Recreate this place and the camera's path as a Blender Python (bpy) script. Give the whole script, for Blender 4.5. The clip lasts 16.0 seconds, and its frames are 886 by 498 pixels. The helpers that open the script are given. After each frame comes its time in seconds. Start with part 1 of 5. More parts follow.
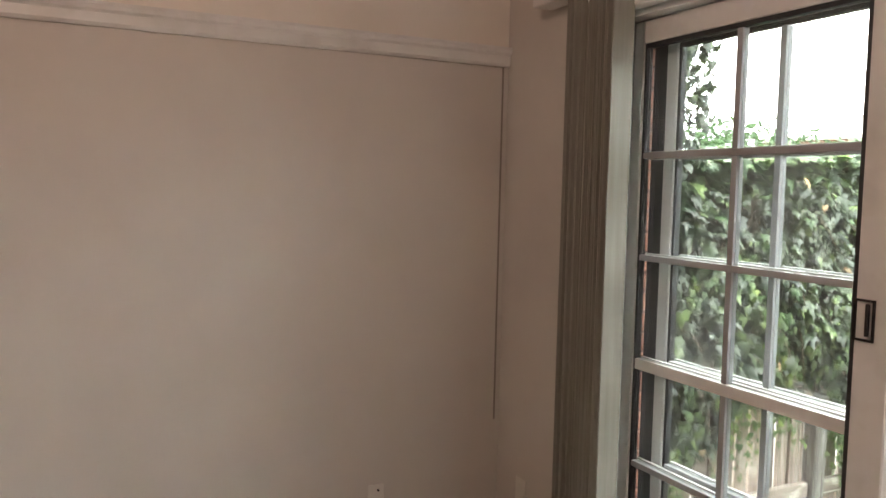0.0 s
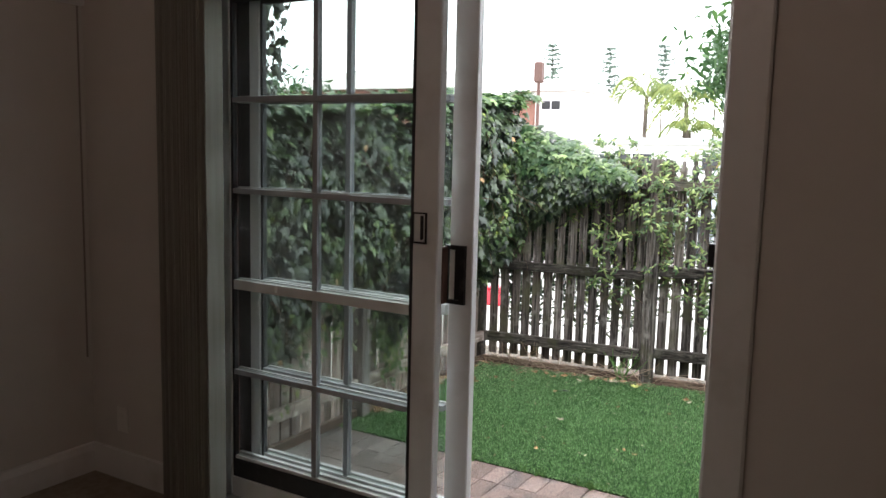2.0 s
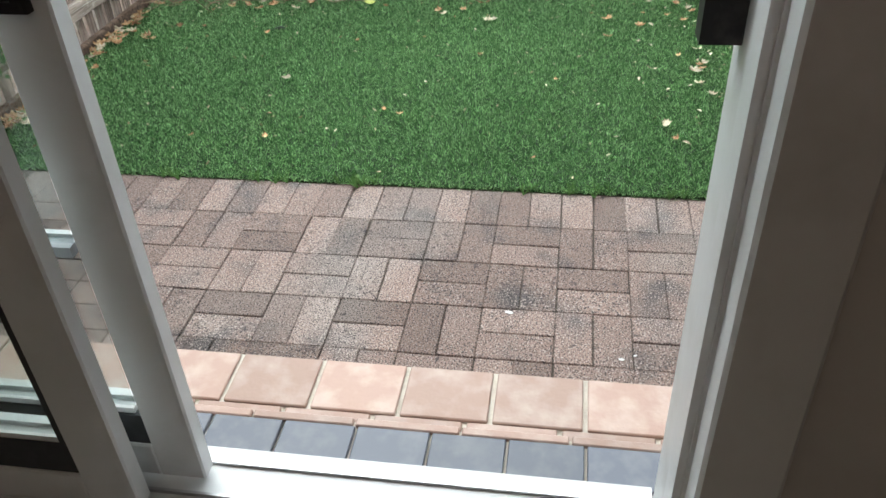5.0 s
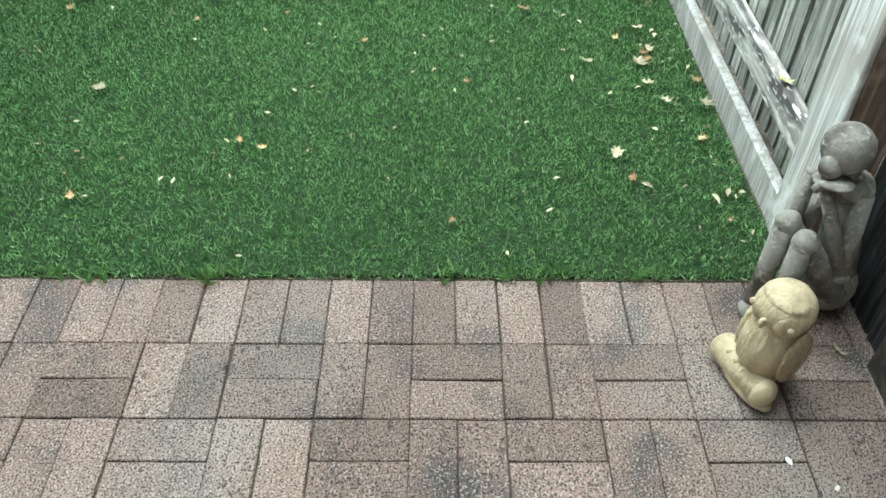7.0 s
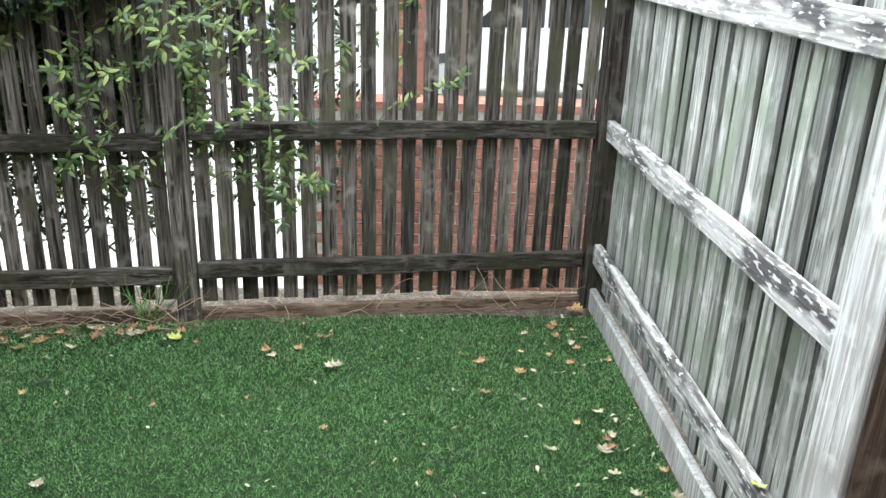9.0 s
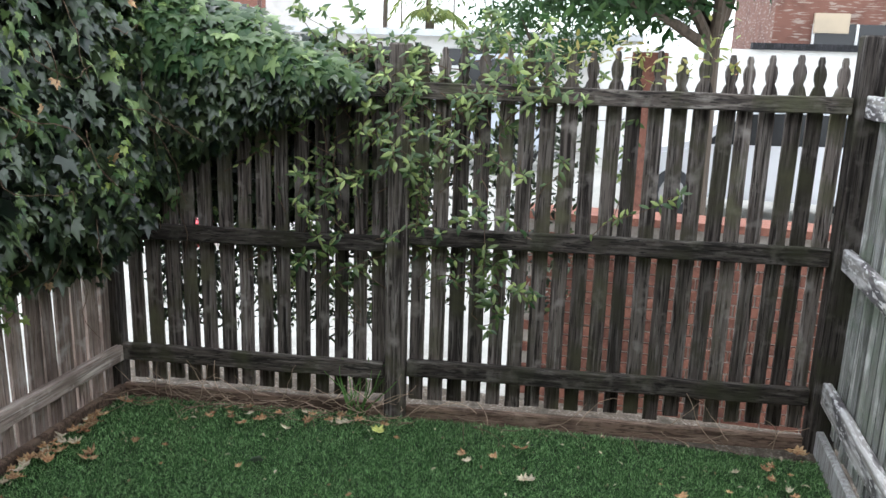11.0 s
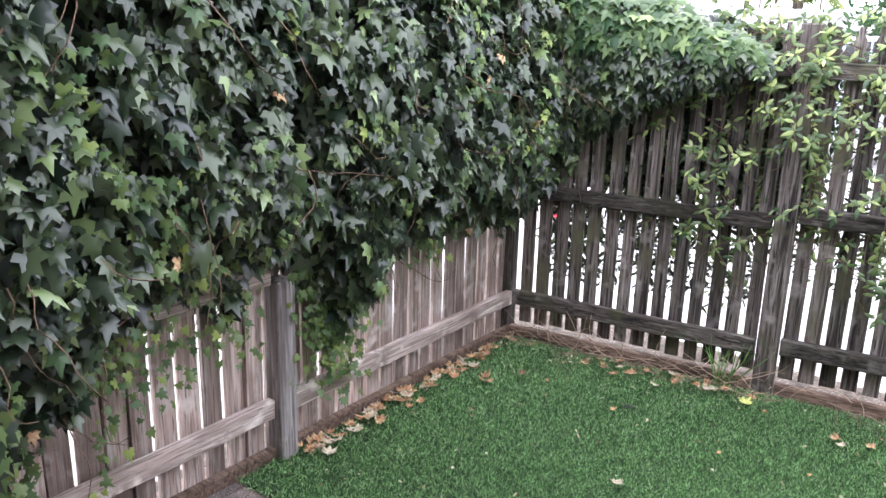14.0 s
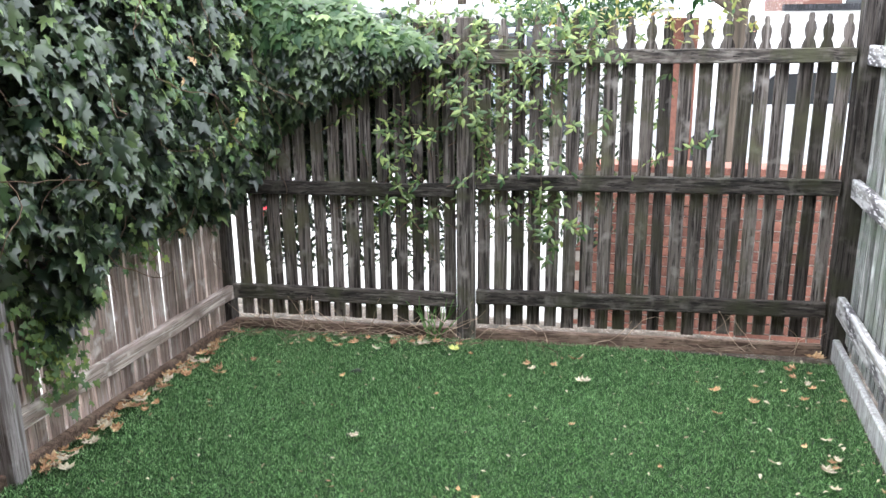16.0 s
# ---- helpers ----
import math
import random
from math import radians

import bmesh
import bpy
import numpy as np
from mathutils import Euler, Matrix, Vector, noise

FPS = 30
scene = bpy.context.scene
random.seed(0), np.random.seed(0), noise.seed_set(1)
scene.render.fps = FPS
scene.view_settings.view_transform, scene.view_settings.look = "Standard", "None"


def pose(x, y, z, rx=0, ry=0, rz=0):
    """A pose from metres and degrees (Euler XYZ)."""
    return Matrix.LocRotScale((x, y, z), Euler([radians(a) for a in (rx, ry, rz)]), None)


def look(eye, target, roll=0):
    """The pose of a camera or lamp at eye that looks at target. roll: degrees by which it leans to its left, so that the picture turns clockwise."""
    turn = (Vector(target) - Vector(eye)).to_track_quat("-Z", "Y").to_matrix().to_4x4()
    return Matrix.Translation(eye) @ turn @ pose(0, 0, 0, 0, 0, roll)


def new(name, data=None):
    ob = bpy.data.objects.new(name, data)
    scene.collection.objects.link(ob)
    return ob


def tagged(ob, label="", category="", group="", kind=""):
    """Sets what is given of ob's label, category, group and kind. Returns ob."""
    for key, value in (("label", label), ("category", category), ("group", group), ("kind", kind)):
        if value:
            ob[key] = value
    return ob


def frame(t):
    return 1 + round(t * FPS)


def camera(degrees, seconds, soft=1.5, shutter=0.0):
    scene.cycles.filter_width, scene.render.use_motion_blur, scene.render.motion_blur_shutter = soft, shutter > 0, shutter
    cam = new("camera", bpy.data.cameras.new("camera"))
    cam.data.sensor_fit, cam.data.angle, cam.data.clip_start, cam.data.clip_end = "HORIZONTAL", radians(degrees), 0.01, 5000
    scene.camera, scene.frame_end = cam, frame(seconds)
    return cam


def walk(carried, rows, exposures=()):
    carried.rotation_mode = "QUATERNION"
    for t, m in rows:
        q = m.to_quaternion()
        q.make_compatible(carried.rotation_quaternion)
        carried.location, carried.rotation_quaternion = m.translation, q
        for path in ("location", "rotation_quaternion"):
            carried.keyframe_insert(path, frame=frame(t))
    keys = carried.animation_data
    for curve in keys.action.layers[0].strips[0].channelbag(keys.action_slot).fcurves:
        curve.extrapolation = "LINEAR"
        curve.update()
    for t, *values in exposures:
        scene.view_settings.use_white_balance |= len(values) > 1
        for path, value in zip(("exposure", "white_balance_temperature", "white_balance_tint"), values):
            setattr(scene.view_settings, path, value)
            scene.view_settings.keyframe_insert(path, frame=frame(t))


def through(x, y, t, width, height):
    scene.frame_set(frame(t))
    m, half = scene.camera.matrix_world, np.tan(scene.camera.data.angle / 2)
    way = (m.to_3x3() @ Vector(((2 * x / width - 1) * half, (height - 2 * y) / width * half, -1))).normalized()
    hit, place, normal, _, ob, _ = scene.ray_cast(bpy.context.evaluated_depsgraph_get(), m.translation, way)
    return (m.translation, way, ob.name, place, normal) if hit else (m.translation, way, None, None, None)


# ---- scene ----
cam = camera(57.3, 16.0)
METRES, EYE, TILT, LEAN, TURN = 4.6, 1.5, 0.0, 0.0, -27.5
PATH = [
    (0, (2.838, -0.57, 1.938), (3.716, 1.222, 1.794), 1.3),
    (0.5, (2.587, -0.549, 1.913), (3.806, 1.032, 1.796), 1.7),
    (0.9, (2.493, -0.55, 1.931), (3.929, 0.836, 1.801), 1.6),
    (1, (2.468, -0.562, 1.934), (3.94, 0.784, 1.783), 2.5),
    (1.5, (2.411, -0.653, 1.929), (4.036, 0.497, 1.746), 2.2),
    (2, (2.366, -0.697, 1.905), (4.069, 0.323, 1.658), 1.4),
    (2.5, (2.442, -0.58, 1.897), (4.216, 0.286, 1.58), 1.1),
    (3, (2.589, -0.417, 1.878), (4.438, 0.236, 1.487), 0.2),
    (3.5, (2.846, -0.324, 1.84), (4.697, 0.215, 1.311), 0.7),
    (3.8, (3.036, -0.283, 1.807), (4.861, 0.231, 1.17), 0.6),
    (4, (3.17, -0.241, 1.79), (4.966, 0.25, 1.057), 0.4),
    (4.2, (3.315, -0.195, 1.77), (5.069, 0.272, 0.93), -0.0),
    (6.3, (4.734, 0.18, 1.655), (6.107, 0.22, 0.201), -2.1),
    (6.5, (4.834, 0.178, 1.666), (6.209, 0.197, 0.214), -1.0),
    (7, (5.002, 0.174, 1.681), (6.436, 0.156, 0.286), 0.8),
    (7.3, (5.063, 0.175, 1.696), (6.579, 0.127, 0.393), 0.8),
    (7.4, (5.075, 0.177, 1.702), (6.628, 0.114, 0.443), 0.9),
    (7.5, (5.096, 0.182, 1.707), (6.679, 0.096, 0.488), 1.3),
    (7.6, (5.099, 0.19, 1.712), (6.716, 0.084, 0.54), 1.7),
    (8, (5.141, 0.206, 1.749), (6.851, 0.045, 0.724), 2.5),
    (8.5, (5.168, 0.213, 1.783), (6.976, 0.035, 0.946), 3.1),
    (8.7, (5.173, 0.207, 1.796), (7.013, 0.032, 1.033), 2.9),
    (10.8, (5.178, 0.13, 1.835), (7.092, 0.462, 1.361), 2.0),
    (11, (5.178, 0.128, 1.836), (7.07, 0.564, 1.358), 1.8),
    (11.5, (5.19, 0.124, 1.835), (6.973, 0.885, 1.342), 1.1),
    (12, (5.194, 0.123, 1.838), (6.766, 1.251, 1.334), 1.5),
    (12.5, (5.095, 0.21, 1.841), (6.48, 1.556, 1.319), 1.8),
    (13, (4.937, 0.33, 1.824), (6.318, 1.677, 1.297), 1.1),
    (13.5, (4.813, 0.283, 1.819), (6.252, 1.566, 1.288), 0.6),
    (14, (4.735, 0.268, 1.82), (6.289, 1.404, 1.28), 1.6),
    (14.5, (4.652, 0.117, 1.811), (6.271, 1.158, 1.267), 0.8),
    (15, (4.6, 0.04, 1.81), (6.3, 0.94, 1.264), -0.7),
    (15.5, (4.54, 0.1, 1.814), (6.338, 0.785, 1.269), -1.1),
    (16, (4.45, 0.12, 1.815), (6.308, 0.635, 1.283), -0.6),
]

EXPOSURES = [(0.0, 2.1, 7000, 15), (1.0, 0.6, 6650, 13), (1.6, 0.1, 6450, 12), (2.5, 0.4, 6400, 11), (3.2, 0.55, 6350, 11), (4.2, 0.4, 6300, 10), (6.3, -0.15, 6150, -6), (7.0, 0.15, 6150, -6), (8.0, 0.5, 6200, -1),
             (8.7, 0.25, 6200, 4), (10.8, -0.8, 6150, 10), (12.0, -0.12, 5950, 18), (13.0, 0.3, 6000, 24), (14.5, 0.35, 6050, 20), (16.0, 0.2, 6100, 13)]
walk(cam, [(t, look(eye, target, roll)) for t, eye, target, roll in PATH], EXPOSURES)

# ---- sky and lamps ----
SKY_STRENGTH = 5.0
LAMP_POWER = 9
world = bpy.data.worlds.new("overcast")
scene.world = world
world.use_nodes = True
wn, wl = world.node_tree.nodes, world.node_tree.links
wn.clear()
sky = wn.new("ShaderNodeTexSky")
sky.sky_type, sky.sun_disc = "NISHITA", False
sky.sun_elevation, sky.sun_rotation = radians(58), radians(60)
dim = wn.new("ShaderNodeMix")
dim.data_type = "RGBA"
dim.inputs[0].default_value = 0.93
cloud = wn.new("ShaderNodeRGB")
cloud.outputs[0].default_value = (0.95, 0.985, 1.0, 1)
scale = wn.new("ShaderNodeVectorMath")
scale.operation = "SCALE"
scale.inputs["Scale"].default_value = 0.1
wl.new(sky.outputs[0], scale.inputs[0])
wl.new(scale.outputs[0], dim.inputs[6])
wl.new(cloud.outputs[0], dim.inputs[7])
bg = wn.new("ShaderNodeBackground")
bg.inputs[1].default_value = SKY_STRENGTH
wl.new(dim.outputs[2], bg.inputs[0])
wo = wn.new("ShaderNodeOutputWorld")
wl.new(bg.outputs[0], wo.inputs[0])

sun = new("sun", bpy.data.lights.new("sun", "SUN"))
sun.data.energy, sun.data.angle, sun.data.color = 1.2, radians(14), (1.0, 0.96, 0.9)
sun.matrix_world = look((0, 0, 0), (-0.35, -0.25, -1.0))

# ---- materials ----
def material(name, base, rough=0.6, spots=(), bump=0.0, bump_scale=60.0, metal=0.0, vary=0.0, island=0.0, coat=0.0, gloss=0.5):
    """spots: rows of (colour, scale, low, high, stretch) laid over the base, each through its own noise."""
    m = bpy.data.materials.new(name)
    m.use_nodes = True
    n, l = m.node_tree.nodes, m.node_tree.links
    b = n["Principled BSDF"]
    b.inputs["Roughness"].default_value, b.inputs["Metallic"].default_value = rough, metal
    b.inputs["Specular IOR Level"].default_value = gloss
    co = n.new("ShaderNodeNewGeometry")
    col = n.new("ShaderNodeRGB")
    col.outputs[0].default_value = (*base, 1)
    out = col.outputs[0]
    for colour, sc, low, high, stretch in spots:
        mp = n.new("ShaderNodeMapping")
        mp.inputs["Scale"].default_value = stretch
        l.new(co.outputs["Position"], mp.inputs[0])
        no = n.new("ShaderNodeTexNoise")
        no.inputs["Scale"].default_value, no.inputs["Detail"].default_value = sc, 5
        l.new(mp.outputs[0], no.inputs["Vector"])
        rg = n.new("ShaderNodeMapRange")
        rg.inputs[1].default_value, rg.inputs[2].default_value = low, high
        l.new(no.outputs[0], rg.inputs[0])
        mx = n.new("ShaderNodeMix")
        mx.data_type = "RGBA"
        l.new(rg.outputs[0], mx.inputs[0])
        l.new(out, mx.inputs[6])
        mx.inputs[7].default_value = (*colour, 1)
        out = mx.outputs[2]
    for amount, source in ((vary, "object"), (island, "island")):
        if amount:
            if source == "object":
                rnd = n.new("ShaderNodeObjectInfo").outputs["Random"]
            else:
                rnd = n.new("ShaderNodeNewGeometry").outputs["Random Per Island"]
            rg = n.new("ShaderNodeMapRange")
            rg.inputs[3].default_value, rg.inputs[4].default_value = 1 - amount, 1 + amount
            l.new(rnd, rg.inputs[0])
            sc2 = n.new("ShaderNodeVectorMath")
            sc2.operation = "SCALE"
            l.new(out, sc2.inputs[0])
            l.new(rg.outputs[0], sc2.inputs["Scale"])
            out = sc2.outputs[0]
    l.new(out, b.inputs["Base Color"])
    if bump:
        no = n.new("ShaderNodeTexNoise")
        no.inputs["Scale"].default_value, no.inputs["Detail"].default_value = bump_scale, 6
        mp = n.new("ShaderNodeMapping")
        mp.inputs["Scale"].default_value = spots[0][4] if spots else (1, 1, 1)
        l.new(co.outputs["Position"], mp.inputs[0])
        l.new(mp.outputs[0], no.inputs["Vector"])
        bp = n.new("ShaderNodeBump")
        bp.inputs["Strength"].default_value, bp.inputs["Distance"].default_value = bump, 0.01
        l.new(no.outputs[0], bp.inputs["Height"])
        l.new(bp.outputs[0], b.inputs["Normal"])
    return m


def leaf_material(name, low, high, rough=0.45, through=0.35, middle=0.85, share=0.35, gloss=0.35):
    """Leaves that vary from leaf to leaf, glossy above, and let some light through."""
    m = bpy.data.materials.new(name)
    m.use_nodes = True
    n, l = m.node_tree.nodes, m.node_tree.links
    b = n["Principled BSDF"]
    b.inputs["Roughness"].default_value = rough
    b.inputs["Specular IOR Level"].default_value = gloss
    ramp = n.new("ShaderNodeValToRGB")
    ramp.color_ramp.elements[0].color = (*low, 1)
    ramp.color_ramp.elements[1].color = (*high, 1)
    ramp.color_ramp.elements[1].position = 1.0
    mid = ramp.color_ramp.elements.new(middle)
    mid.color = (*[a * (1 - share) + c * share for a, c in zip(low, high)], 1)
    l.new(n.new("ShaderNodeNewGeometry").outputs["Random Per Island"], ramp.inputs[0])
    l.new(ramp.outputs[0], b.inputs["Base Color"])
    tr = n.new("ShaderNodeBsdfTranslucent")
    l.new(ramp.outputs[0], tr.inputs[0])
    mx = n.new("ShaderNodeMixShader")
    mx.inputs[0].default_value = through
    l.new(b.outputs[0], mx.inputs[1])
    l.new(tr.outputs[0], mx.inputs[2])
    l.new(mx.outputs[0], n["Material Output"].inputs[0])
    return m


ALONG_Z, ALONG_X, ALONG_Y, EVEN = (1, 1, 0.045), (0.045, 1, 1), (1, 0.045, 1), (1, 1, 1)
M = {}
def wood(name, base, dark, pale, along, moss=None, vary=0.38):
    spots = [(dark, 42, 0.44, 0.64, along), (pale, 75, 0.5, 0.66, along), (dark, 150, 0.52, 0.64, along), (dark, 5, 0.52, 0.75, EVEN), (pale, 9, 0.58, 0.72, EVEN)]
    if moss:
        spots.append((moss, 5, 0.5, 0.7, EVEN))
    M[name] = material(name, base, 0.85, spots, 0.6, 90, vary=vary, gloss=0.2)

wood("picket_dark", (0.165, 0.14, 0.125), (0.025, 0.02, 0.018), (0.29, 0.26, 0.24), ALONG_Z, (0.115, 0.11, 0.07), 0.5)
wood("rail_dark", (0.095, 0.08, 0.07), (0.02, 0.017, 0.016), (0.2, 0.18, 0.16), ALONG_Y, (0.075, 0.075, 0.045))
wood("picket_brown", (0.46, 0.36, 0.31), (0.2, 0.15, 0.125), (0.58, 0.52, 0.48), ALONG_Z)
# Pale boards behind the pickets, with light from behind put into their colour.
wood("picket_pale", (0.7, 0.6, 0.55), (0.4, 0.33, 0.3), (0.8, 0.74, 0.7), ALONG_Z)
wood("rail_brown", (0.38, 0.31, 0.275), (0.18, 0.14, 0.12), (0.6, 0.55, 0.5), ALONG_X)
wood("picket_silver", (0.46, 0.465, 0.445), (0.2, 0.2, 0.18), (0.7, 0.7, 0.68), ALONG_Z, (0.3, 0.34, 0.27))
M["rail_flaking"] = material("rail_flaking", (0.62, 0.6, 0.6), 0.8, [((0.34, 0.32, 0.3), 40, 0.45, 0.6, ALONG_X), ((0.11, 0.1, 0.105), 17, 0.47, 0.6, (0.25, 1, 1)), ((0.74, 0.73, 0.73), 60, 0.55, 0.6, (0.3, 1, 1))], 0.7, 60)
wood("post_brown", (0.19, 0.14, 0.11), (0.13, 0.09, 0.07), (0.33, 0.26, 0.21), ALONG_Z)
wood("post_grey", (0.36, 0.33, 0.32), (0.16, 0.14, 0.13), (0.5, 0.48, 0.47), ALONG_Z)
wood("rail_silver", (0.4, 0.39, 0.38), (0.07, 0.065, 0.065), (0.6, 0.58, 0.57), ALONG_X)
wood("post_silver", (0.5, 0.5, 0.5), (0.3, 0.28, 0.27), (0.65, 0.65, 0.65), ALONG_Z)
wood("sleeper", (0.27, 0.185, 0.14), (0.09, 0.06, 0.045), (0.3, 0.22, 0.17), ALONG_Y)
M["weed"] = material("weed", (0.1, 0.22, 0.05), 0.6, [((0.16, 0.3, 0.08), 60, 0.45, 0.7, EVEN)])
# Black timber; as picket filler it puts gap shade into colour.
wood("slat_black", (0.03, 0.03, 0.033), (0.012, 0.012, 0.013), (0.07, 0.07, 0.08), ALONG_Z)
M["white_paint"] = material("white_paint", (0.72, 0.72, 0.72), 0.4, [((0.6, 0.59, 0.57), 7, 0.5, 0.8, EVEN)], 0.08, 30)
# Whiter copy of white_paint: glancing daylight put into the colour.
M["lit_white"] = material("lit_white", (0.88, 0.88, 0.88), 0.35)
M["wall_paint"] = material("wall_paint", (0.6, 0.57, 0.54), 0.75, [((0.56, 0.53, 0.5), 2.2, 0.4, 0.7, EVEN)], 0.06, 160)
M["upper_paint"] = material("upper_paint", (0.76, 0.72, 0.67), 0.75, [((0.72, 0.68, 0.62), 2.2, 0.4, 0.7, EVEN)], 0.06, 160)
M["blind"] = material("blind", (0.3, 0.29, 0.26), 0.8, [((0.25, 0.24, 0.21), 40, 0.4, 0.7, ALONG_Z)], 0.1, 200)
M["carpet"] = material("carpet", (0.33, 0.29, 0.23), 0.95, [((0.25, 0.22, 0.17), 30, 0.4, 0.7, EVEN), ((0.4, 0.36, 0.3), 5, 0.5, 0.8, EVEN)], 0.6, 400)
M["metal_dark"] = material("metal_dark", (0.012, 0.011, 0.012), 0.45, [((0.06, 0.05, 0.05), 30, 0.5, 0.8, EVEN)], metal=0.3)
M["bronze"] = material("bronze", (0.09, 0.04, 0.03), 0.5, [((0.14, 0.06, 0.045), 30, 0.5, 0.8, EVEN)])
M["grey_cable"] = material("grey_cable", (0.28, 0.25, 0.23), 0.6)
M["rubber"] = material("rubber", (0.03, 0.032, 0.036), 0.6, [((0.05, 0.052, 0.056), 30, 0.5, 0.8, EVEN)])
M["steel"] = material("steel", (0.55, 0.55, 0.56), 0.35, metal=0.9)
M["paver"] = material("paver", (0.28, 0.198, 0.172), 0.9, [((0.12, 0.105, 0.105), 4.5, 0.5, 0.68, EVEN), ((0.33, 0.29, 0.27), 1.1, 0.5, 0.7, EVEN), ((0.44, 0.37, 0.34), 170, 0.54, 0.61, EVEN), ((0.06, 0.052, 0.052), 200, 0.53, 0.59, EVEN), ((0.07, 0.06, 0.062), 30, 0.62, 0.74, EVEN)], 0.7, 300, vary=0.28, gloss=0.2)
M["joint_sand"] = material("joint_sand", (0.075, 0.06, 0.05), 0.95, [((0.12, 0.1, 0.08), 60, 0.45, 0.7, EVEN)], 0.6, 200)
M["tile_slate"] = material("tile_slate", (0.095, 0.105, 0.14), 0.35, [((0.14, 0.145, 0.17), 20, 0.45, 0.7, EVEN)], 0.05, 40, vary=0.15)
M["tile_red"] = material("tile_red", (0.42, 0.28, 0.23), 0.6, [((0.52, 0.4, 0.35), 12, 0.45, 0.7, EVEN)], 0.15, 60, vary=0.15)
M["grout"] = material("grout", (0.6, 0.55, 0.48), 0.9, [((0.45, 0.4, 0.34), 30, 0.5, 0.75, EVEN)], 0.3, 150)
M["brick_red"] = material("brick_red", (0.23, 0.095, 0.065), 0.85, [((0.15, 0.06, 0.045), 14, 0.45, 0.7, EVEN), ((0.32, 0.17, 0.12), 60, 0.55, 0.75, EVEN)], 0.4, 120, vary=0.25)
M["brick_far"] = material("brick_far", (0.2, 0.095, 0.07), 0.9, [((0.13, 0.06, 0.045), 2, 0.45, 0.7, EVEN), ((0.34, 0.27, 0.23), 14, 0.56, 0.62, (0.2, 0.2, 1.6))], 0.2, 30)
# Brown brick darkened further: deep shade is in this colour.
M["brick_shaded"] = material("brick_shaded", (0.05, 0.028, 0.022), 0.9, [((0.05, 0.03, 0.027), 14, 0.45, 0.7, EVEN)], 0.4, 120, vary=0.25)
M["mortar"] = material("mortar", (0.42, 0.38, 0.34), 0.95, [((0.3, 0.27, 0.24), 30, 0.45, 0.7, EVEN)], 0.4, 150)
# Near-black mortar: passage shade put into the colour, reused on the pier.
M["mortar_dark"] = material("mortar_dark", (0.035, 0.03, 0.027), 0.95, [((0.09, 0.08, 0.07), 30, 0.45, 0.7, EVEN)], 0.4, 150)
M["ground"] = material("ground", (0.42, 0.41, 0.38), 0.9, [((0.3, 0.29, 0.26), 1.2, 0.45, 0.7, EVEN), ((0.5, 0.49, 0.46), 30, 0.5, 0.75, EVEN)], 0.4, 60)
M["soil"] = material("soil", (0.14, 0.11, 0.085), 0.95, [((0.3, 0.26, 0.22), 70, 0.5, 0.65, EVEN), ((0.06, 0.05, 0.035), 9, 0.45, 0.7, EVEN)], 0.8, 150)
M["turf_base"] = material("turf_base", (0.018, 0.038, 0.014), 0.95, [((0.03, 0.055, 0.018), 60, 0.45, 0.7, EVEN)], 0.6, 200)
M["turf"] = leaf_material("turf", (0.034, 0.125, 0.03), (0.6, 0.95, 0.45), 0.4, 0.25, 0.6, 0.3)
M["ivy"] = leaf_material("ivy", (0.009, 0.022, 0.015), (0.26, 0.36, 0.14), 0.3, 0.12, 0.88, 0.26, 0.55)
# Brighter copy of ivy: sunlit look of top leaves put into its colour.
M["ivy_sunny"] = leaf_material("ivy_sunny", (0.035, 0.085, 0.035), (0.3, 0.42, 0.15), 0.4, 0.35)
M["young"] = leaf_material("young", (0.08, 0.15, 0.06), (0.32, 0.4, 0.1), 0.4, 0.3)
M["climber"] = leaf_material("climber", (0.03, 0.085, 0.025), (0.5, 0.62, 0.2), 0.3, 0.35, 0.75, 0.35, 0.6)
M["climber_red"] = leaf_material("climber_red", (0.26, 0.36, 0.1), (0.5, 0.22, 0.1), 0.45, 0.3)
M["tree_leaf"] = leaf_material("tree_leaf", (0.022, 0.06, 0.02), (0.09, 0.17, 0.05), 0.5, 0.35)
# Paler than pine green: distance haze and sky glare put into the colour.
M["pine_leaf"] = leaf_material("pine_leaf", (0.13, 0.18, 0.15), (0.24, 0.28, 0.22), 0.7, 0.1)
M["palm_leaf"] = leaf_material("palm_leaf", (0.1, 0.15, 0.04), (0.35, 0.36, 0.1), 0.5, 0.4)
M["stem"] = material("stem", (0.16, 0.1, 0.065), 0.9, [((0.09, 0.06, 0.04), 50, 0.45, 0.7, EVEN)], 0.5, 200)
M["straw"] = material("straw", (0.34, 0.25, 0.18), 0.9, island=0.4)
M["bark"] = material("bark", (0.11, 0.085, 0.065), 0.95, [((0.05, 0.04, 0.03), 20, 0.45, 0.7, ALONG_Z)], 0.8, 40)
M["dead_leaf"] = material("dead_leaf", (0.42, 0.24, 0.12), 0.8, [((0.6, 0.45, 0.25), 25, 0.45, 0.65, EVEN), ((0.2, 0.1, 0.05), 60, 0.5, 0.7, EVEN)], 0.3, 100, vary=0.3)
M["litter"] = leaf_material("litter", (0.28, 0.17, 0.09), (0.75, 0.68, 0.48), 0.8, 0.1, 0.5, 0.5)
M["yellow_leaf"] = material("yellow_leaf", (0.5, 0.55, 0.16), 0.7, [((0.4, 0.4, 0.12), 25, 0.45, 0.65, EVEN)], vary=0.2)
M["pale_leaf"] = material("pale_leaf", (0.55, 0.49, 0.36), 0.7, [((0.4, 0.33, 0.22), 25, 0.45, 0.65, EVEN)], vary=0.2)
